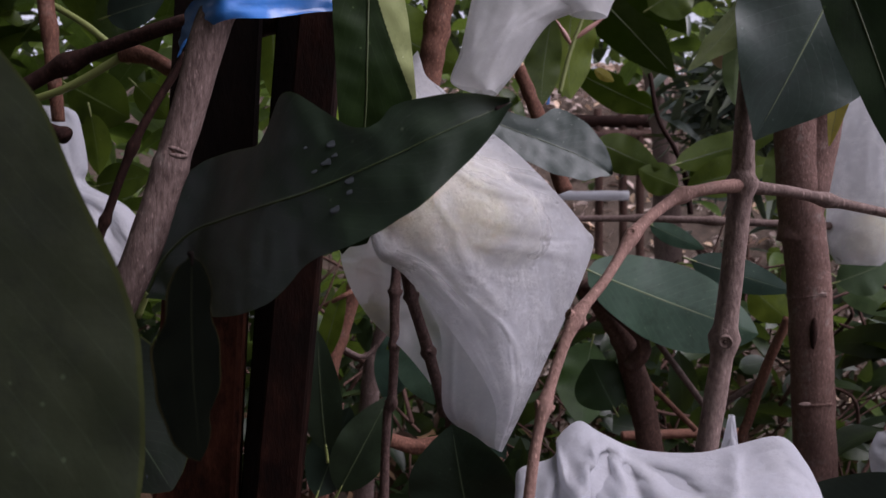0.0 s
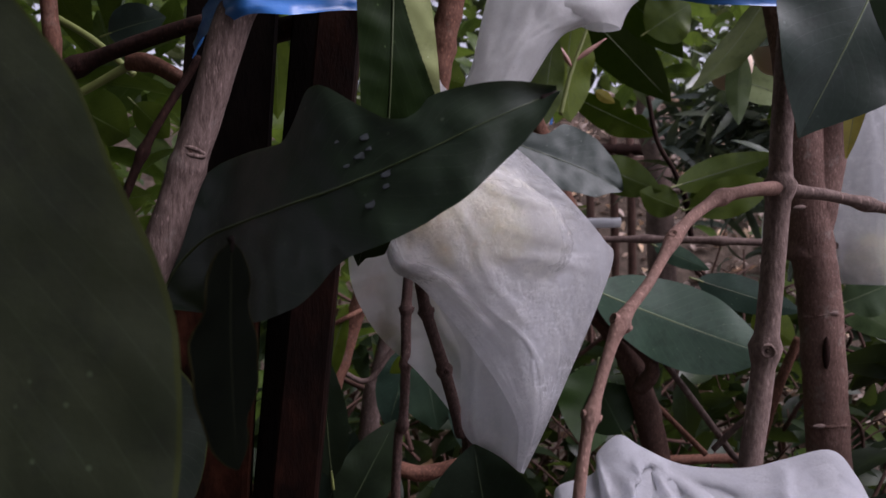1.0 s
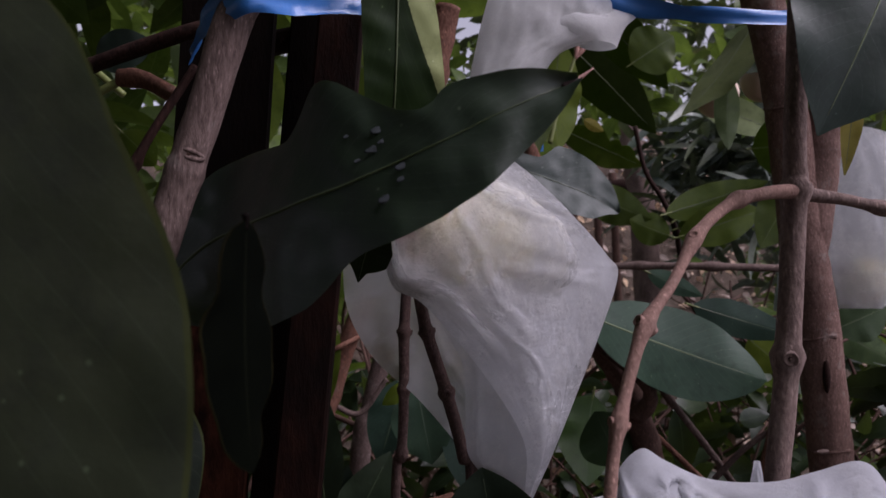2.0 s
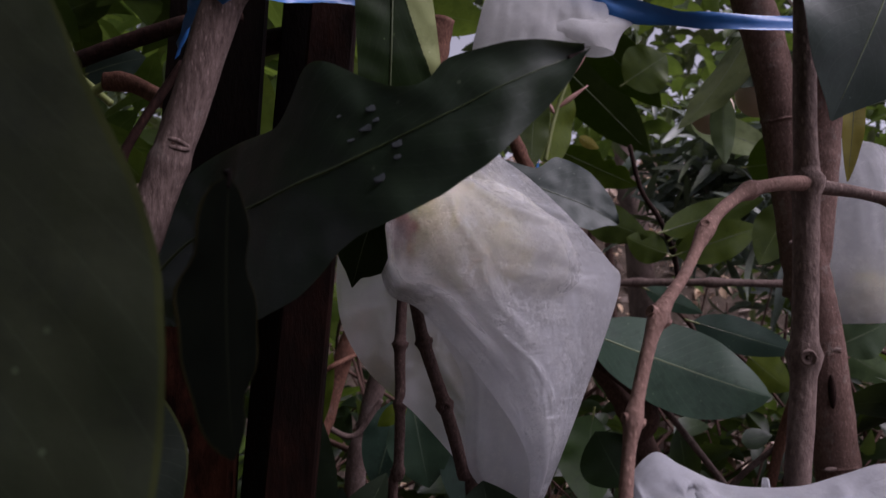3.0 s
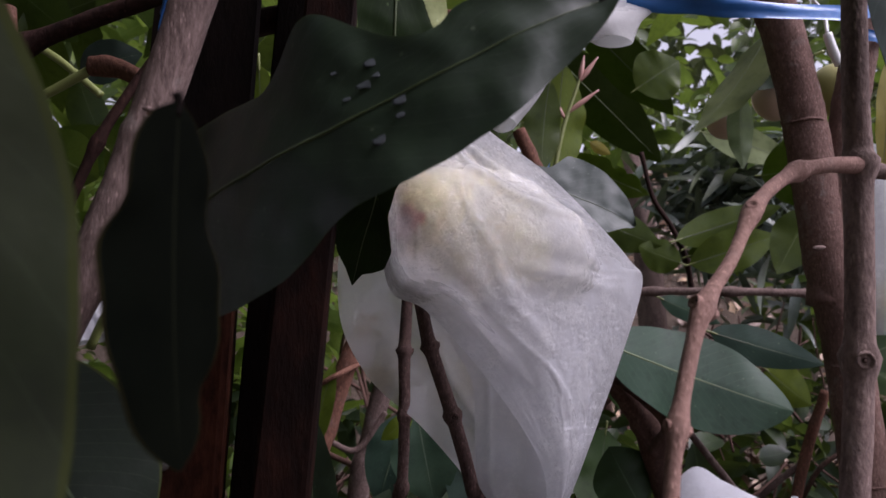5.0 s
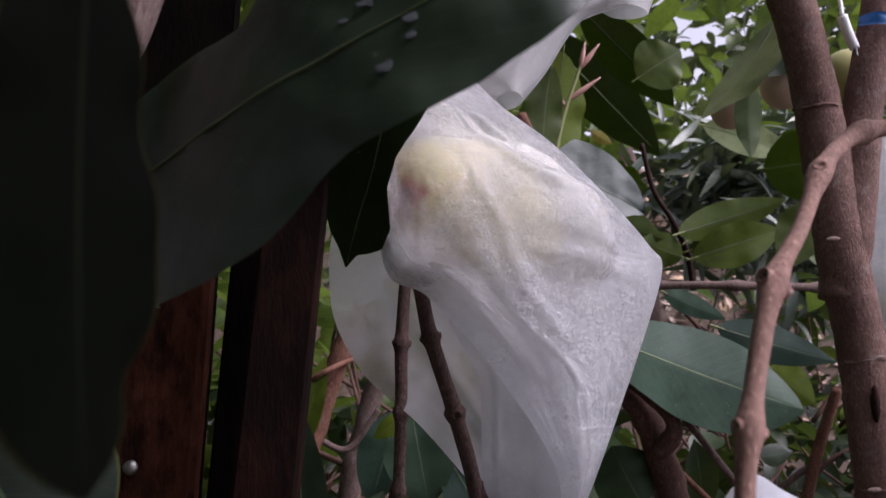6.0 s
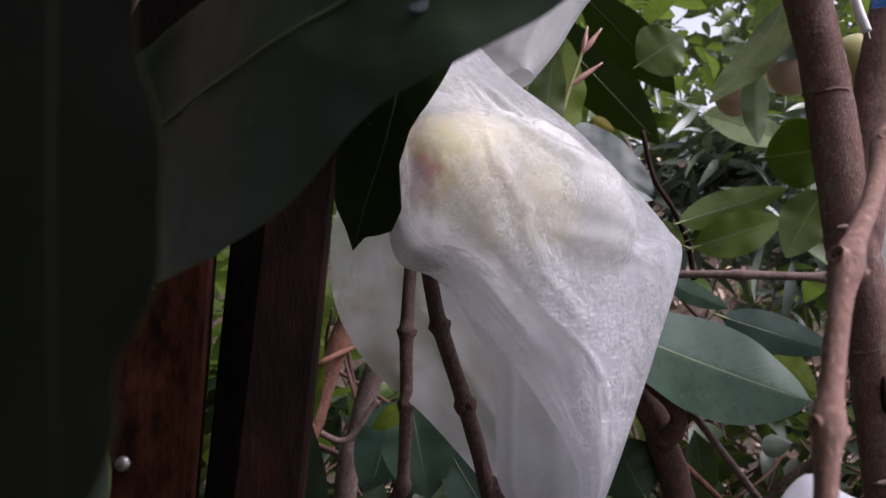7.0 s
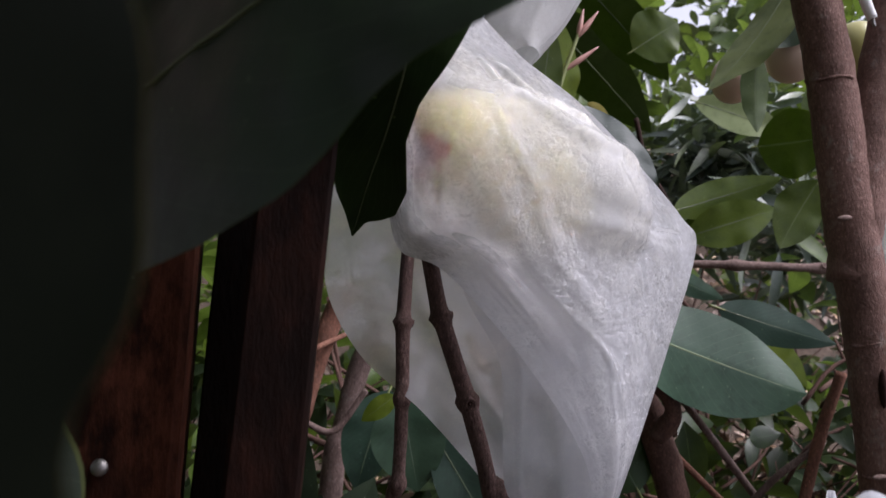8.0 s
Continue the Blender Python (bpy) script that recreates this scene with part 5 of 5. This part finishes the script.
broad_leaf(fork_tree, [(0.0428, 0.7300, 1.3865), (0.0647, 0.7310, 1.3772), (0.1063, 0.7330, 1.3623), (0.1485, 0.7370, 1.3457), (0.1768, 0.7410, 1.3289)],
           ((0, 1.2), (0.13, 16.3), (0.29, 16.9), (0.36, 18.1), (0.4, 19.1), (0.435, 27.8), (0.467, 39.8), (0.55, 40.9), (0.68, 36.0), (0.81, 24.4), (0.915, 14.7), (0.985, 5.1), (1, 0.2)),
           ((0, 1.2), (0.15, 15.7), (0.35, 26.6), (0.6, 30.2), (0.82, 23.0), (0.93, 7.9), (0.985, 3.6), (1, 0.2)),
           (.36, .36), LEAF_DUSTY, "grey-green leaf with a notched edge", wave=0.0012, fold=0.003)
leaf(fork_tree, (0.2672, 1.6200, 1.6440), (0.4805, 1.6600, 1.5556), (0.3574, 1.6600, 1.5691), LEAF_BRIGHT, "bright green leaf with gnawed edges", bow=0.03, wave=0.10, kind=0.55, notches=((.55, -1, .45, .05), (.68, -1, .3, .04), (.9, -1, .4, .04)), rib_mat=RIB_PALE)
leaf(fork_tree, (0.2167, 1.5500, 1.8857), (0.5451, 1.7500, 1.6547), (0.4302, 1.6200, 1.8022), LEAF_OLIVE, "dark olive leaf seen from below", bow=0.02, kind=0.5, rib_mat=RIB_PALE)
leaf(fork_tree, (0.2798, 1.4000, 1.8540), (0.4917, 1.5000, 1.6926), (0.4199, 1.4200, 1.7931), LEAF_OLIVE, kind=0.5)
leaf(fork_tree, (0.2230, 1.3000, 1.7243), (0.2249, 1.3500, 1.5242), (0.2852, 1.3600, 1.6403), LEAF_BRIGHT, "green leaf behind the young shoot", kind=0.5)
leaf(fork_tree, (0.1425, 0.9900, 1.5740), (0.1284, 0.9900, 1.4459), (0.1616, 1.0000, 1.5082), LEAF_BRIGHT, kind=0.5)
leaf(fork_tree, (0.2662, 1.3000, 1.4383), (0.3867, 1.3000, 1.3870), (0.3337, 1.3000, 1.4492), LEAF_BRIGHT, bow=0.08)
leaf(fork_tree, (0.4184, 1.3000, 1.3559), (0.3451, 1.3000, 1.3866), (0.3771, 1.3000, 1.3398), LEAF_BRIGHT)
leaf(fork_tree, (0.4652, 1.4000, 1.3966), (0.5618, 1.3800, 1.4673), (0.5030, 1.4000, 1.4641), LEAF_MID)
leaf(fork_tree, (0.4689, 1.4000, 1.3798), (0.5954, 1.3800, 1.4289), (0.5381, 1.4000, 1.3747), LEAF_BRIGHT)
leaf(fork_tree, (0.4283, 0.9500, 1.6243), (0.3214, 0.9500, 1.4874), (0.3814, 0.9100, 1.5354), LEAF_PALE, "pale green leaf over the fruits", rib_mat=RIB_PALE)
leaf(fork_tree, (0.4091, 1.0000, 1.5580), (0.4046, 1.0000, 1.4510), (0.4248, 1.0000, 1.4917), LEAF_MID)
leaf(fork_tree, (0.5167, 1.0000, 1.6139), (0.3872, 1.0000, 1.5686), (0.4542, 1.0000, 1.5667), LEAF_DEEP)
for base, tip, side, mat in (
    ((0.4116, 1.3000, 1.3960), (0.6051, 1.3000, 1.4569), (0.5114, 1.3000, 1.4602), LEAF_BRIGHT),
    ((0.4345, 1.3000, 1.3533), (0.5928, 1.3000, 1.4032), (0.5166, 1.3000, 1.3399), LEAF_BRIGHT),
    ((0.6687, 1.5000, 1.5615), (0.8019, 1.4500, 1.5741), (0.7597, 1.5000, 1.5055), LEAF_BRIGHT),
    ((0.6074, 1.2000, 1.4323), (0.5390, 1.2000, 1.3254), (0.6083, 1.2000, 1.3612), LEAF_BRIGHT),
    ((0.3139, 1.1000, 1.2820), (0.4000, 1.1000, 1.2439), (0.3692, 1.1000, 1.2747), LEAF_WAXY),
    ((0.3456, 1.0000, 1.2305), (0.4940, 1.0000, 1.1861), (0.4314, 1.0000, 1.2309), LEAF_WAXY),
    ((0.3833, 1.0500, 1.2205), (0.4425, 1.0500, 1.1915), (0.3972, 1.0500, 1.1914), LEAF_MID),
    ((0.6313, 1.7000, 1.7166), (0.8430, 1.7000, 1.6410), (0.7221, 1.7000, 1.6385), LEAF_PALE),
    ((0.3849, 1.4000, 1.7138), (0.4726, 1.4000, 1.7710), (0.4706, 1.4000, 1.7052), LEAF_BRIGHT),
    ((0.1673, 1.5000, 1.6802), (0.2922, 1.5000, 1.6389), (0.2313, 1.5000, 1.5714), LEAF_BRIGHT),
    ((0.2251, 1.1000, 1.1594), (0.3564, 1.1000, 1.1216), (0.3089, 1.1000, 1.0992), LEAF_DEEP),
    ((0.2416, 1.0000, 1.0128), (0.2055, 1.0000, 1.0853), (0.1940, 1.0000, 1.0133), LEAF_DEEP),
    ((0.2266, 1.1000, 1.0954), (0.2038, 1.0500, 0.9712), (0.2651, 1.1000, 1.0286), LEAF_DEEP),
    ((-0.0553, 1.1000, 1.1225), (-0.0947, 1.0500, 1.0045), (-0.1065, 1.1000, 1.0862), LEAF_SLATE),
    ((-0.0406, 1.0000, 1.1258), (-0.0198, 1.0000, 1.0156), (-0.0728, 1.0000, 1.0610), LEAF_SLATE),
    ((-0.0469, 0.9500, 1.1311), (-0.0839, 0.9500, 1.1037), (-0.0657, 0.9500, 1.1312), LEAF_BRIGHT),
    ((-0.0004, 1.0000, 1.0799), (0.0859, 1.0000, 0.9379), (0.0132, 1.0000, 0.9961), LEAF_SLATE),
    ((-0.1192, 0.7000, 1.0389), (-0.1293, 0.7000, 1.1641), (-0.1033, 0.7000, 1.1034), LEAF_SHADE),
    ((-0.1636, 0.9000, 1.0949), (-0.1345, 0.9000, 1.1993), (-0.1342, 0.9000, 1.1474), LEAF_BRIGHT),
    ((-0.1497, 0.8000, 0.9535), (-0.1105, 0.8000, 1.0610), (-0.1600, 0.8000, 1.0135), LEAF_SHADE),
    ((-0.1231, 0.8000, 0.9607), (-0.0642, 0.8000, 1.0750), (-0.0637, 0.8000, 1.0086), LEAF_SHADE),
    ((0.5569, 1.3000, 1.1688), (0.6308, 1.3000, 1.1068), (0.6192, 1.3000, 1.1644), LEAF_BRIGHT),
    ((0.6589, 1.2000, 1.1876), (0.7530, 1.2000, 1.2273), (0.7164, 1.2000, 1.1690), LEAF_MID),
    ((0.7644, 1.4000, 1.1860), (0.8992, 1.4000, 1.1089), (0.8309, 1.4000, 1.1868), LEAF_MID),
    ((-0.4446, 0.8000, 1.4341), (-0.3711, 0.8000, 1.3951), (-0.3978, 0.8000, 1.4475), LEAF_BRIGHT),
    ((-0.3977, 0.8000, 1.5129), (-0.3313, 0.8000, 1.5326), (-0.3644, 0.8000, 1.4967), LEAF_DARK),
    ((-0.4374, 0.8500, 1.3188), (-0.3665, 0.8500, 1.3334), (-0.3948, 0.8500, 1.3051), LEAF_BRIGHT),
    ((-0.4110, 0.9000, 1.4552), (-0.3662, 0.9000, 1.4113), (-0.3811, 0.9000, 1.4554), LEAF_BRIGHT),
    ((-0.4179, 0.8000, 1.4014), (-0.4079, 0.8000, 1.3290), (-0.3978, 0.8000, 1.3818), LEAF_BRIGHT),
    ((-0.1297, 0.9000, 1.5514), (0.0176, 0.9000, 1.4793), (-0.0417, 0.9000, 1.5589), LEAF_BRIGHT),
    ((-0.2057, 0.8000, 1.5200), (-0.2019, 0.8000, 1.4158), (-0.1857, 0.8000, 1.4680), LEAF_BRIGHT),
    ((0.7815, 1.3000, 1.4745), (0.6727, 1.3000, 1.5121), (0.7193, 1.3000, 1.4440), LEAF_BRIGHT),
):
    leaf(fork_tree, base, tip, side, mat, rows=16, cols=8, bow=0.05)

# young shoot
shoot = branch(fork_tree, [(0.1833, 1.2000, 1.5064), (0.1998, 1.2000, 1.5744), (0.2212, 1.2000, 1.6336), (0.2318, 1.2000, 1.6633)], [.0040, .0036, .003, .0024], STEM_GREEN, "pale green young shoot with pink unfolding leaves")
for a, b in (((0.2022, 1.2000, 1.5892), (0.1751, 1.2000, 1.6320)), ((0.2083, 1.2000, 1.5990), (0.2616, 1.2000, 1.6382)), ((0.2295, 1.2000, 1.6534), (0.2620, 1.2000, 1.6954)), ((0.2295, 1.2000, 1.6534), (0.2389, 1.2000, 1.6985))):
    a, b = np.array(a), np.array(b)
    v, f = tube([a, a * .6 + b * .4, b], [.0024, .0046, .0009], 10, 7, (), 0.05)
    part("young_leaf", v, f, BUD_PINK, shoot)

# fruits without bags
for c, d, label in (((0.4829, 1.0500, 1.5717), (0.1, 0.2, 1), "pinkish unripe fruit on the tree"), ((0.5404, 1.0000, 1.5616), (0.2, 0.1, 1), "yellow-green fruit on the tree"), ((0.4528, 1.1500, 1.5742), (0.3, 0, 1), "pinkish unripe fruit half behind a leaf")):
    apple = thing("wax_apple", c, label, "fruit", "bare fruits")
    v, f = ellipsoid(c, d, 0.075, 0.068)
    part("flesh", v, f, FRUIT_PINK if "pink" in label else FRUIT_OLIVE, apple)

# ---------------------------------------------------------------- behind: fence, far tree, strap-leaved shrub
fence = thing("fence", (1.1606, 5.0000, 1.2466), "weathered timber fence with a pale bottom board", "fence")
for x in (1055, 1098, 1128):
    p = {1055: (0.9812, 5.0000, 1.2447), 1098: (1.1526, 5.0000, 1.2465), 1128: (1.2720, 5.0000, 1.2478)}[x]
    v, f = tube([(p[0], p[1], -0.05), (p[0] + .02, p[1], 1.0), (p[0], p[1], 2.15)], [.035, .03, .03], 14, 8, (), 0.1)
    part("post", v, f, BARK_SHADE, fence)
for a, b, r, m in (((0.5905, 5.0000, 2.0687), (1.5435, 5.0000, 2.0589), .045, BARK_DARK), ((0.5919, 5.0000, 1.9611), (1.5448, 5.0000, 1.9835), .035, BARK_TRUNK), ((0.6644, 4.9000, 1.5288), (1.1798, 4.9000, 1.5374), .035, CLOTH_FAR)):
    v, f = tube([a, b], [r, r], 10, 8, (), 0.08)
    part("rail", v, f, m, fence)
far_tree = tree((0.9662, 3.2000, 0.5342), "slender grey far tree with peeling bark")
p = np.array((0.9495, 3.2000, 1.4858))
v, f = tube([(p[0] + .05, p[1], -0.05), tuple(p), (0.9044, 3.2000, 1.8931), (0.8616, 3.2000, 2.1719), (0.8274, 3.2000, 2.7014)], [.07, .06, .055, .05, .045], 40, 12, (), 0.08)
part("trunk", v, f, BARK_PINK, far_tree)


def span(x0, x1, y0, y1, z0, z1):
    return lambda r: (r.uniform(x0, x1), r.uniform(y0, y1), r.uniform(z0, z1))


def clumped(x0, x1, y0, y1, z0, z1, clumps=46, spread=0.24, seed=1):
    """Places gathered in uneven clumps, as on the ends of boughs."""
    rng = np.random.default_rng(900 + seed)
    mids = [(rng.uniform(x0, x1), rng.uniform(y0, y1), rng.uniform(z0, z1), rng.uniform(0.6, 1.3)) for _ in range(clumps)]

    def place(r):
        x, y, z, k = mids[r.integers(clumps)]
        return (min(r.normal(x, spread * k), x1 + 0.1), r.normal(y, spread * k), max(r.normal(z, spread * k * 0.8), z0 - 0.05))
    return place


def view_clearing(x0, x1, y0, y1, z0, z1):
    """Places outside the view directions kept open for the fence, the bank and holes of sky."""
    def place(r):
        while True:
            p = (r.uniform(x0, x1), r.uniform(y0, y1), r.uniform(z0, z1))
            a, e = p[0] / p[1], (p[2] - 1.25) / p[1]
            view_lane = 0.08 < a < 0.44 and -0.12 < e < 0.25
            gap = math.hypot(a - 0.04, e - 0.43) < 0.05 or math.hypot(a + 0.47, e - 0.24) < 0.09 or math.hypot(a - 0.40, e - 0.45) < 0.035
            if not (r.uniform() < (0.97 if view_lane else 0.8 if gap else 0)):
                return p
    return place


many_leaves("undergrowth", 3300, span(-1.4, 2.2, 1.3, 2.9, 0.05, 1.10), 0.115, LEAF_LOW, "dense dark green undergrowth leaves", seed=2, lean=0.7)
# Bushes added out of view to block light from the front right.
many_leaves("undergrowth", 1300, clumped(0.82, 1.8, -0.9, 0.35, 0.10, 1.10, 34, spread=0.10, seed=12), 0.14, LEAF_LOW, "unseen low bushes added on the right to block light", seed=23, lean=0.7)
# Clump added to shade the lower trunk; only its edge is in view.
many_leaves("undergrowth", 170, span(0.57, 0.95, 0.68, 1.0, 0.80, 1.20), 0.11, LEAF_LOW, "dark leaves added to shade the foot of the forked tree", seed=24, lean=0.6)
many_leaves("leaf_litter", 2200, span(-1.6, 2.4, 1.2, 3.4, 0.03, 0.75), 0.11, LITTER, "dry brown fallen leaves", category="litter", seed=31, lean=0.9)


def brushwood(count, seed):
    """Many thin dead twigs standing and leaning in the undergrowth, in one mesh."""
    rng = np.random.default_rng(seed)
    verts, faces = [], []
    for k in range(count):
        p = np.array((rng.uniform(-1.0, 2.2), rng.uniform(1.2, 2.8), rng.uniform(0.4, 1.2)))
        d = unit((rng.normal(0, 0.7), rng.normal(0, 0.5), rng.uniform(0.3, 1.0))) * rng.uniform(0.15, 0.5)
        r = rng.uniform(0.002, 0.006)
        v, f = tube([p - d / 2, p + rng.normal(0, 0.015, 3), p + d / 2], [r, r, r * 0.7], 8, 5, (), 0.05)
        faces += [tuple(i + len(verts) for i in q) for q in f]
        verts += v
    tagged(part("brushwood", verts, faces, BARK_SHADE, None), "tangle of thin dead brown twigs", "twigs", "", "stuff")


brushwood(420, 5)


def bank(r):
    x, y = r.uniform(-0.5, 6.0), r.uniform(5.4, 10.5)
    rise = min(max((y - 5.6) / 4.5, 0), 1)
    return (x, y, 3.6 * rise * rise * (3 - 2 * rise) + r.uniform(0.0, 0.09))


many_leaves("straw_litter", 4200, bank, 0.16, STRAW, "pale pinkish dry leaves and straw on the bank", category="litter", seed=41, lean=0.6, segs=3)
many_leaves("foliage", 1900, view_clearing(-2.5, 3.2, 2.0, 3.6, 0.3, 2.9), 0.17, LEAF_STUFF, "orchard foliage behind the bags", seed=3)
many_leaves("strap_leaf_shrub", 520, lambda r: (r.normal(0.96, 0.13), r.normal(2.3, 0.14), r.normal(1.70, 0.11)), 0.17, LEAF_STRAP, "dark shrub of narrow strap-shaped leaves", category="shrub", seed=21, narrow=0.15, lean=0.8)
many_leaves("strap_leaf_shrub", 500, lambda r: (r.normal(1.55, 0.2), r.normal(2.9, 0.2), r.normal(1.65, 0.2)), 0.18, LEAF_STRAP, "dusky shrub of narrow strap-shaped leaves", category="shrub", seed=22, narrow=0.15, lean=0.8)
many_leaves("foliage", 2600, view_clearing(-4, 5, 3.7, 5.4, 0.9, 4.6), 0.18, LEAF_STUFF, "orchard foliage farther back", seed=16)
many_leaves("foliage", 4500, view_clearing(-7, 8, 5.5, 9, 0.1, 6), 0.20, LEAF_GREY, "distant dusky orchard foliage", seed=4)
many_leaves("foliage", 8500, view_clearing(-13, 15, 10, 15, 2.2, 9), 0.52, LEAF_GREY, "far dusky trees closing the orchard", seed=8)
many_leaves("hedge", 5000, view_clearing(-12, 14, 8.5, 12, 0.6, 3.6), 0.24, LEAF_GREY, "far low hedge of dusky leaves", seed=10)
# Crowns added above and behind the camera to block light.
many_leaves("canopy", 600, clumped(0.0, 0.6, -2.6, -0.5, 1.75, 2.7, 14, seed=3), 0.2, LEAF_STUFF, "unseen leafy crowns added along the row to block light", seed=15)
many_leaves("canopy", 2800, clumped(-3.2, -0.05, -2.5, 0.3, 1.68, 2.9, 90, seed=4), 0.2, LEAF_STUFF, "unseen leafy crowns added overhead to block light", seed=5)
many_leaves("canopy", 1100, clumped(-2.4, -0.2, 0.4, 1.4, 1.78, 2.7, 30, seed=5), 0.2, LEAF_STUFF, "leafy crowns added over the posts to block light", seed=14)
many_leaves("foliage", 900, span(-2.2, -0.25, 1.3, 2.4, 0.9, 2.5), 0.16, LEAF_FRESH, "light green leaves behind the posts", seed=17)
# Bushes added left of and behind the camera to block light.
many_leaves("foliage", 1700, clumped(-2.6, -0.8, -1.5, 1.6, 0.2, 1.9, 50, seed=6), 0.19, LEAF_STUFF, "leafy bushes added beside the posts to block light", seed=6)
many_leaves("foliage", 1700, clumped(-2.6, 0.15, -2.8, -0.9, 0.1, 1.9, 60, seed=7), 0.19, LEAF_STUFF, "unseen leafy bushes added along the row to block light", seed=9)


def unseen_tree(x, y, seed):
    """Unseen trunk and limbs, added to carry the added crowns beside and behind the path."""
    rng = np.random.default_rng(seed)
    top = tree((x, y, 0), "unseen trunk and limbs added under the light-blocking crowns", "unseen_tree")
    fork = np.array((x + rng.normal(0, 0.05), y + rng.normal(0, 0.05), 1.25))
    v, f = tube([(x, y, -0.05), (x + rng.normal(0, 0.03), y + rng.normal(0, 0.03), 0.6), tuple(fork)], [0.085, 0.062, 0.052], 26, 14, (), 0.06, seed)
    part("trunk", v, f, BARK_TRUNK, top)
    for k in range(5):
        a = 2 * math.pi * k / 5 + rng.uniform(-0.4, 0.4)
        d = np.array((math.cos(a), math.sin(a), 0.0))
        v, f = tube([fork - (0, 0, 0.05), fork + d * 0.25 + (0, 0, 0.4), fork + d * rng.uniform(0.5, 0.7) + (0, 0, rng.uniform(0.8, 1.3))], [0.034, 0.024, 0.010], 22, 10, (), 0.06, seed + k)
        part("limb", v, f, BARK, top)


for x, y, seed in ((-1.45, -1.5, 71), (-1.7, 0.75, 72), (-2.5, -0.6, 73), (-0.55, -2.1, 74)):
    unseen_tree(x, y, seed)

# white connector hanging from the limb
plug = thing("cable_plug", (0.4577, 0.8600, 1.5580), "white plastic cable plug with a bare metal pin", "plug")
v, f = tube([(0.4525, 0.8600, 1.5795), (0.4577, 0.8600, 1.5580), (0.4639, 0.8600, 1.5407)], [.0052, .0056, .0052], 12, 12, (), 0.01)
part("sleeve", v, f, WHITE_PLASTIC, plug)
v, f = tube([(0.4639, 0.8600, 1.5407), (0.4657, 0.8600, 1.5314)], [.002, .0018], 6, 8, (), 0.0)
part("pin", v, f, STEEL, plug)
v, f = tube([(0.4525, 0.8600, 1.5795), (0.4553, 0.8700, 1.6104), (0.4379, 0.8800, 1.6506)], [.0022, .0022, .0022], 16, 8, (), 0.0)
part("cable", v, f, WHITE_PLASTIC, plug)
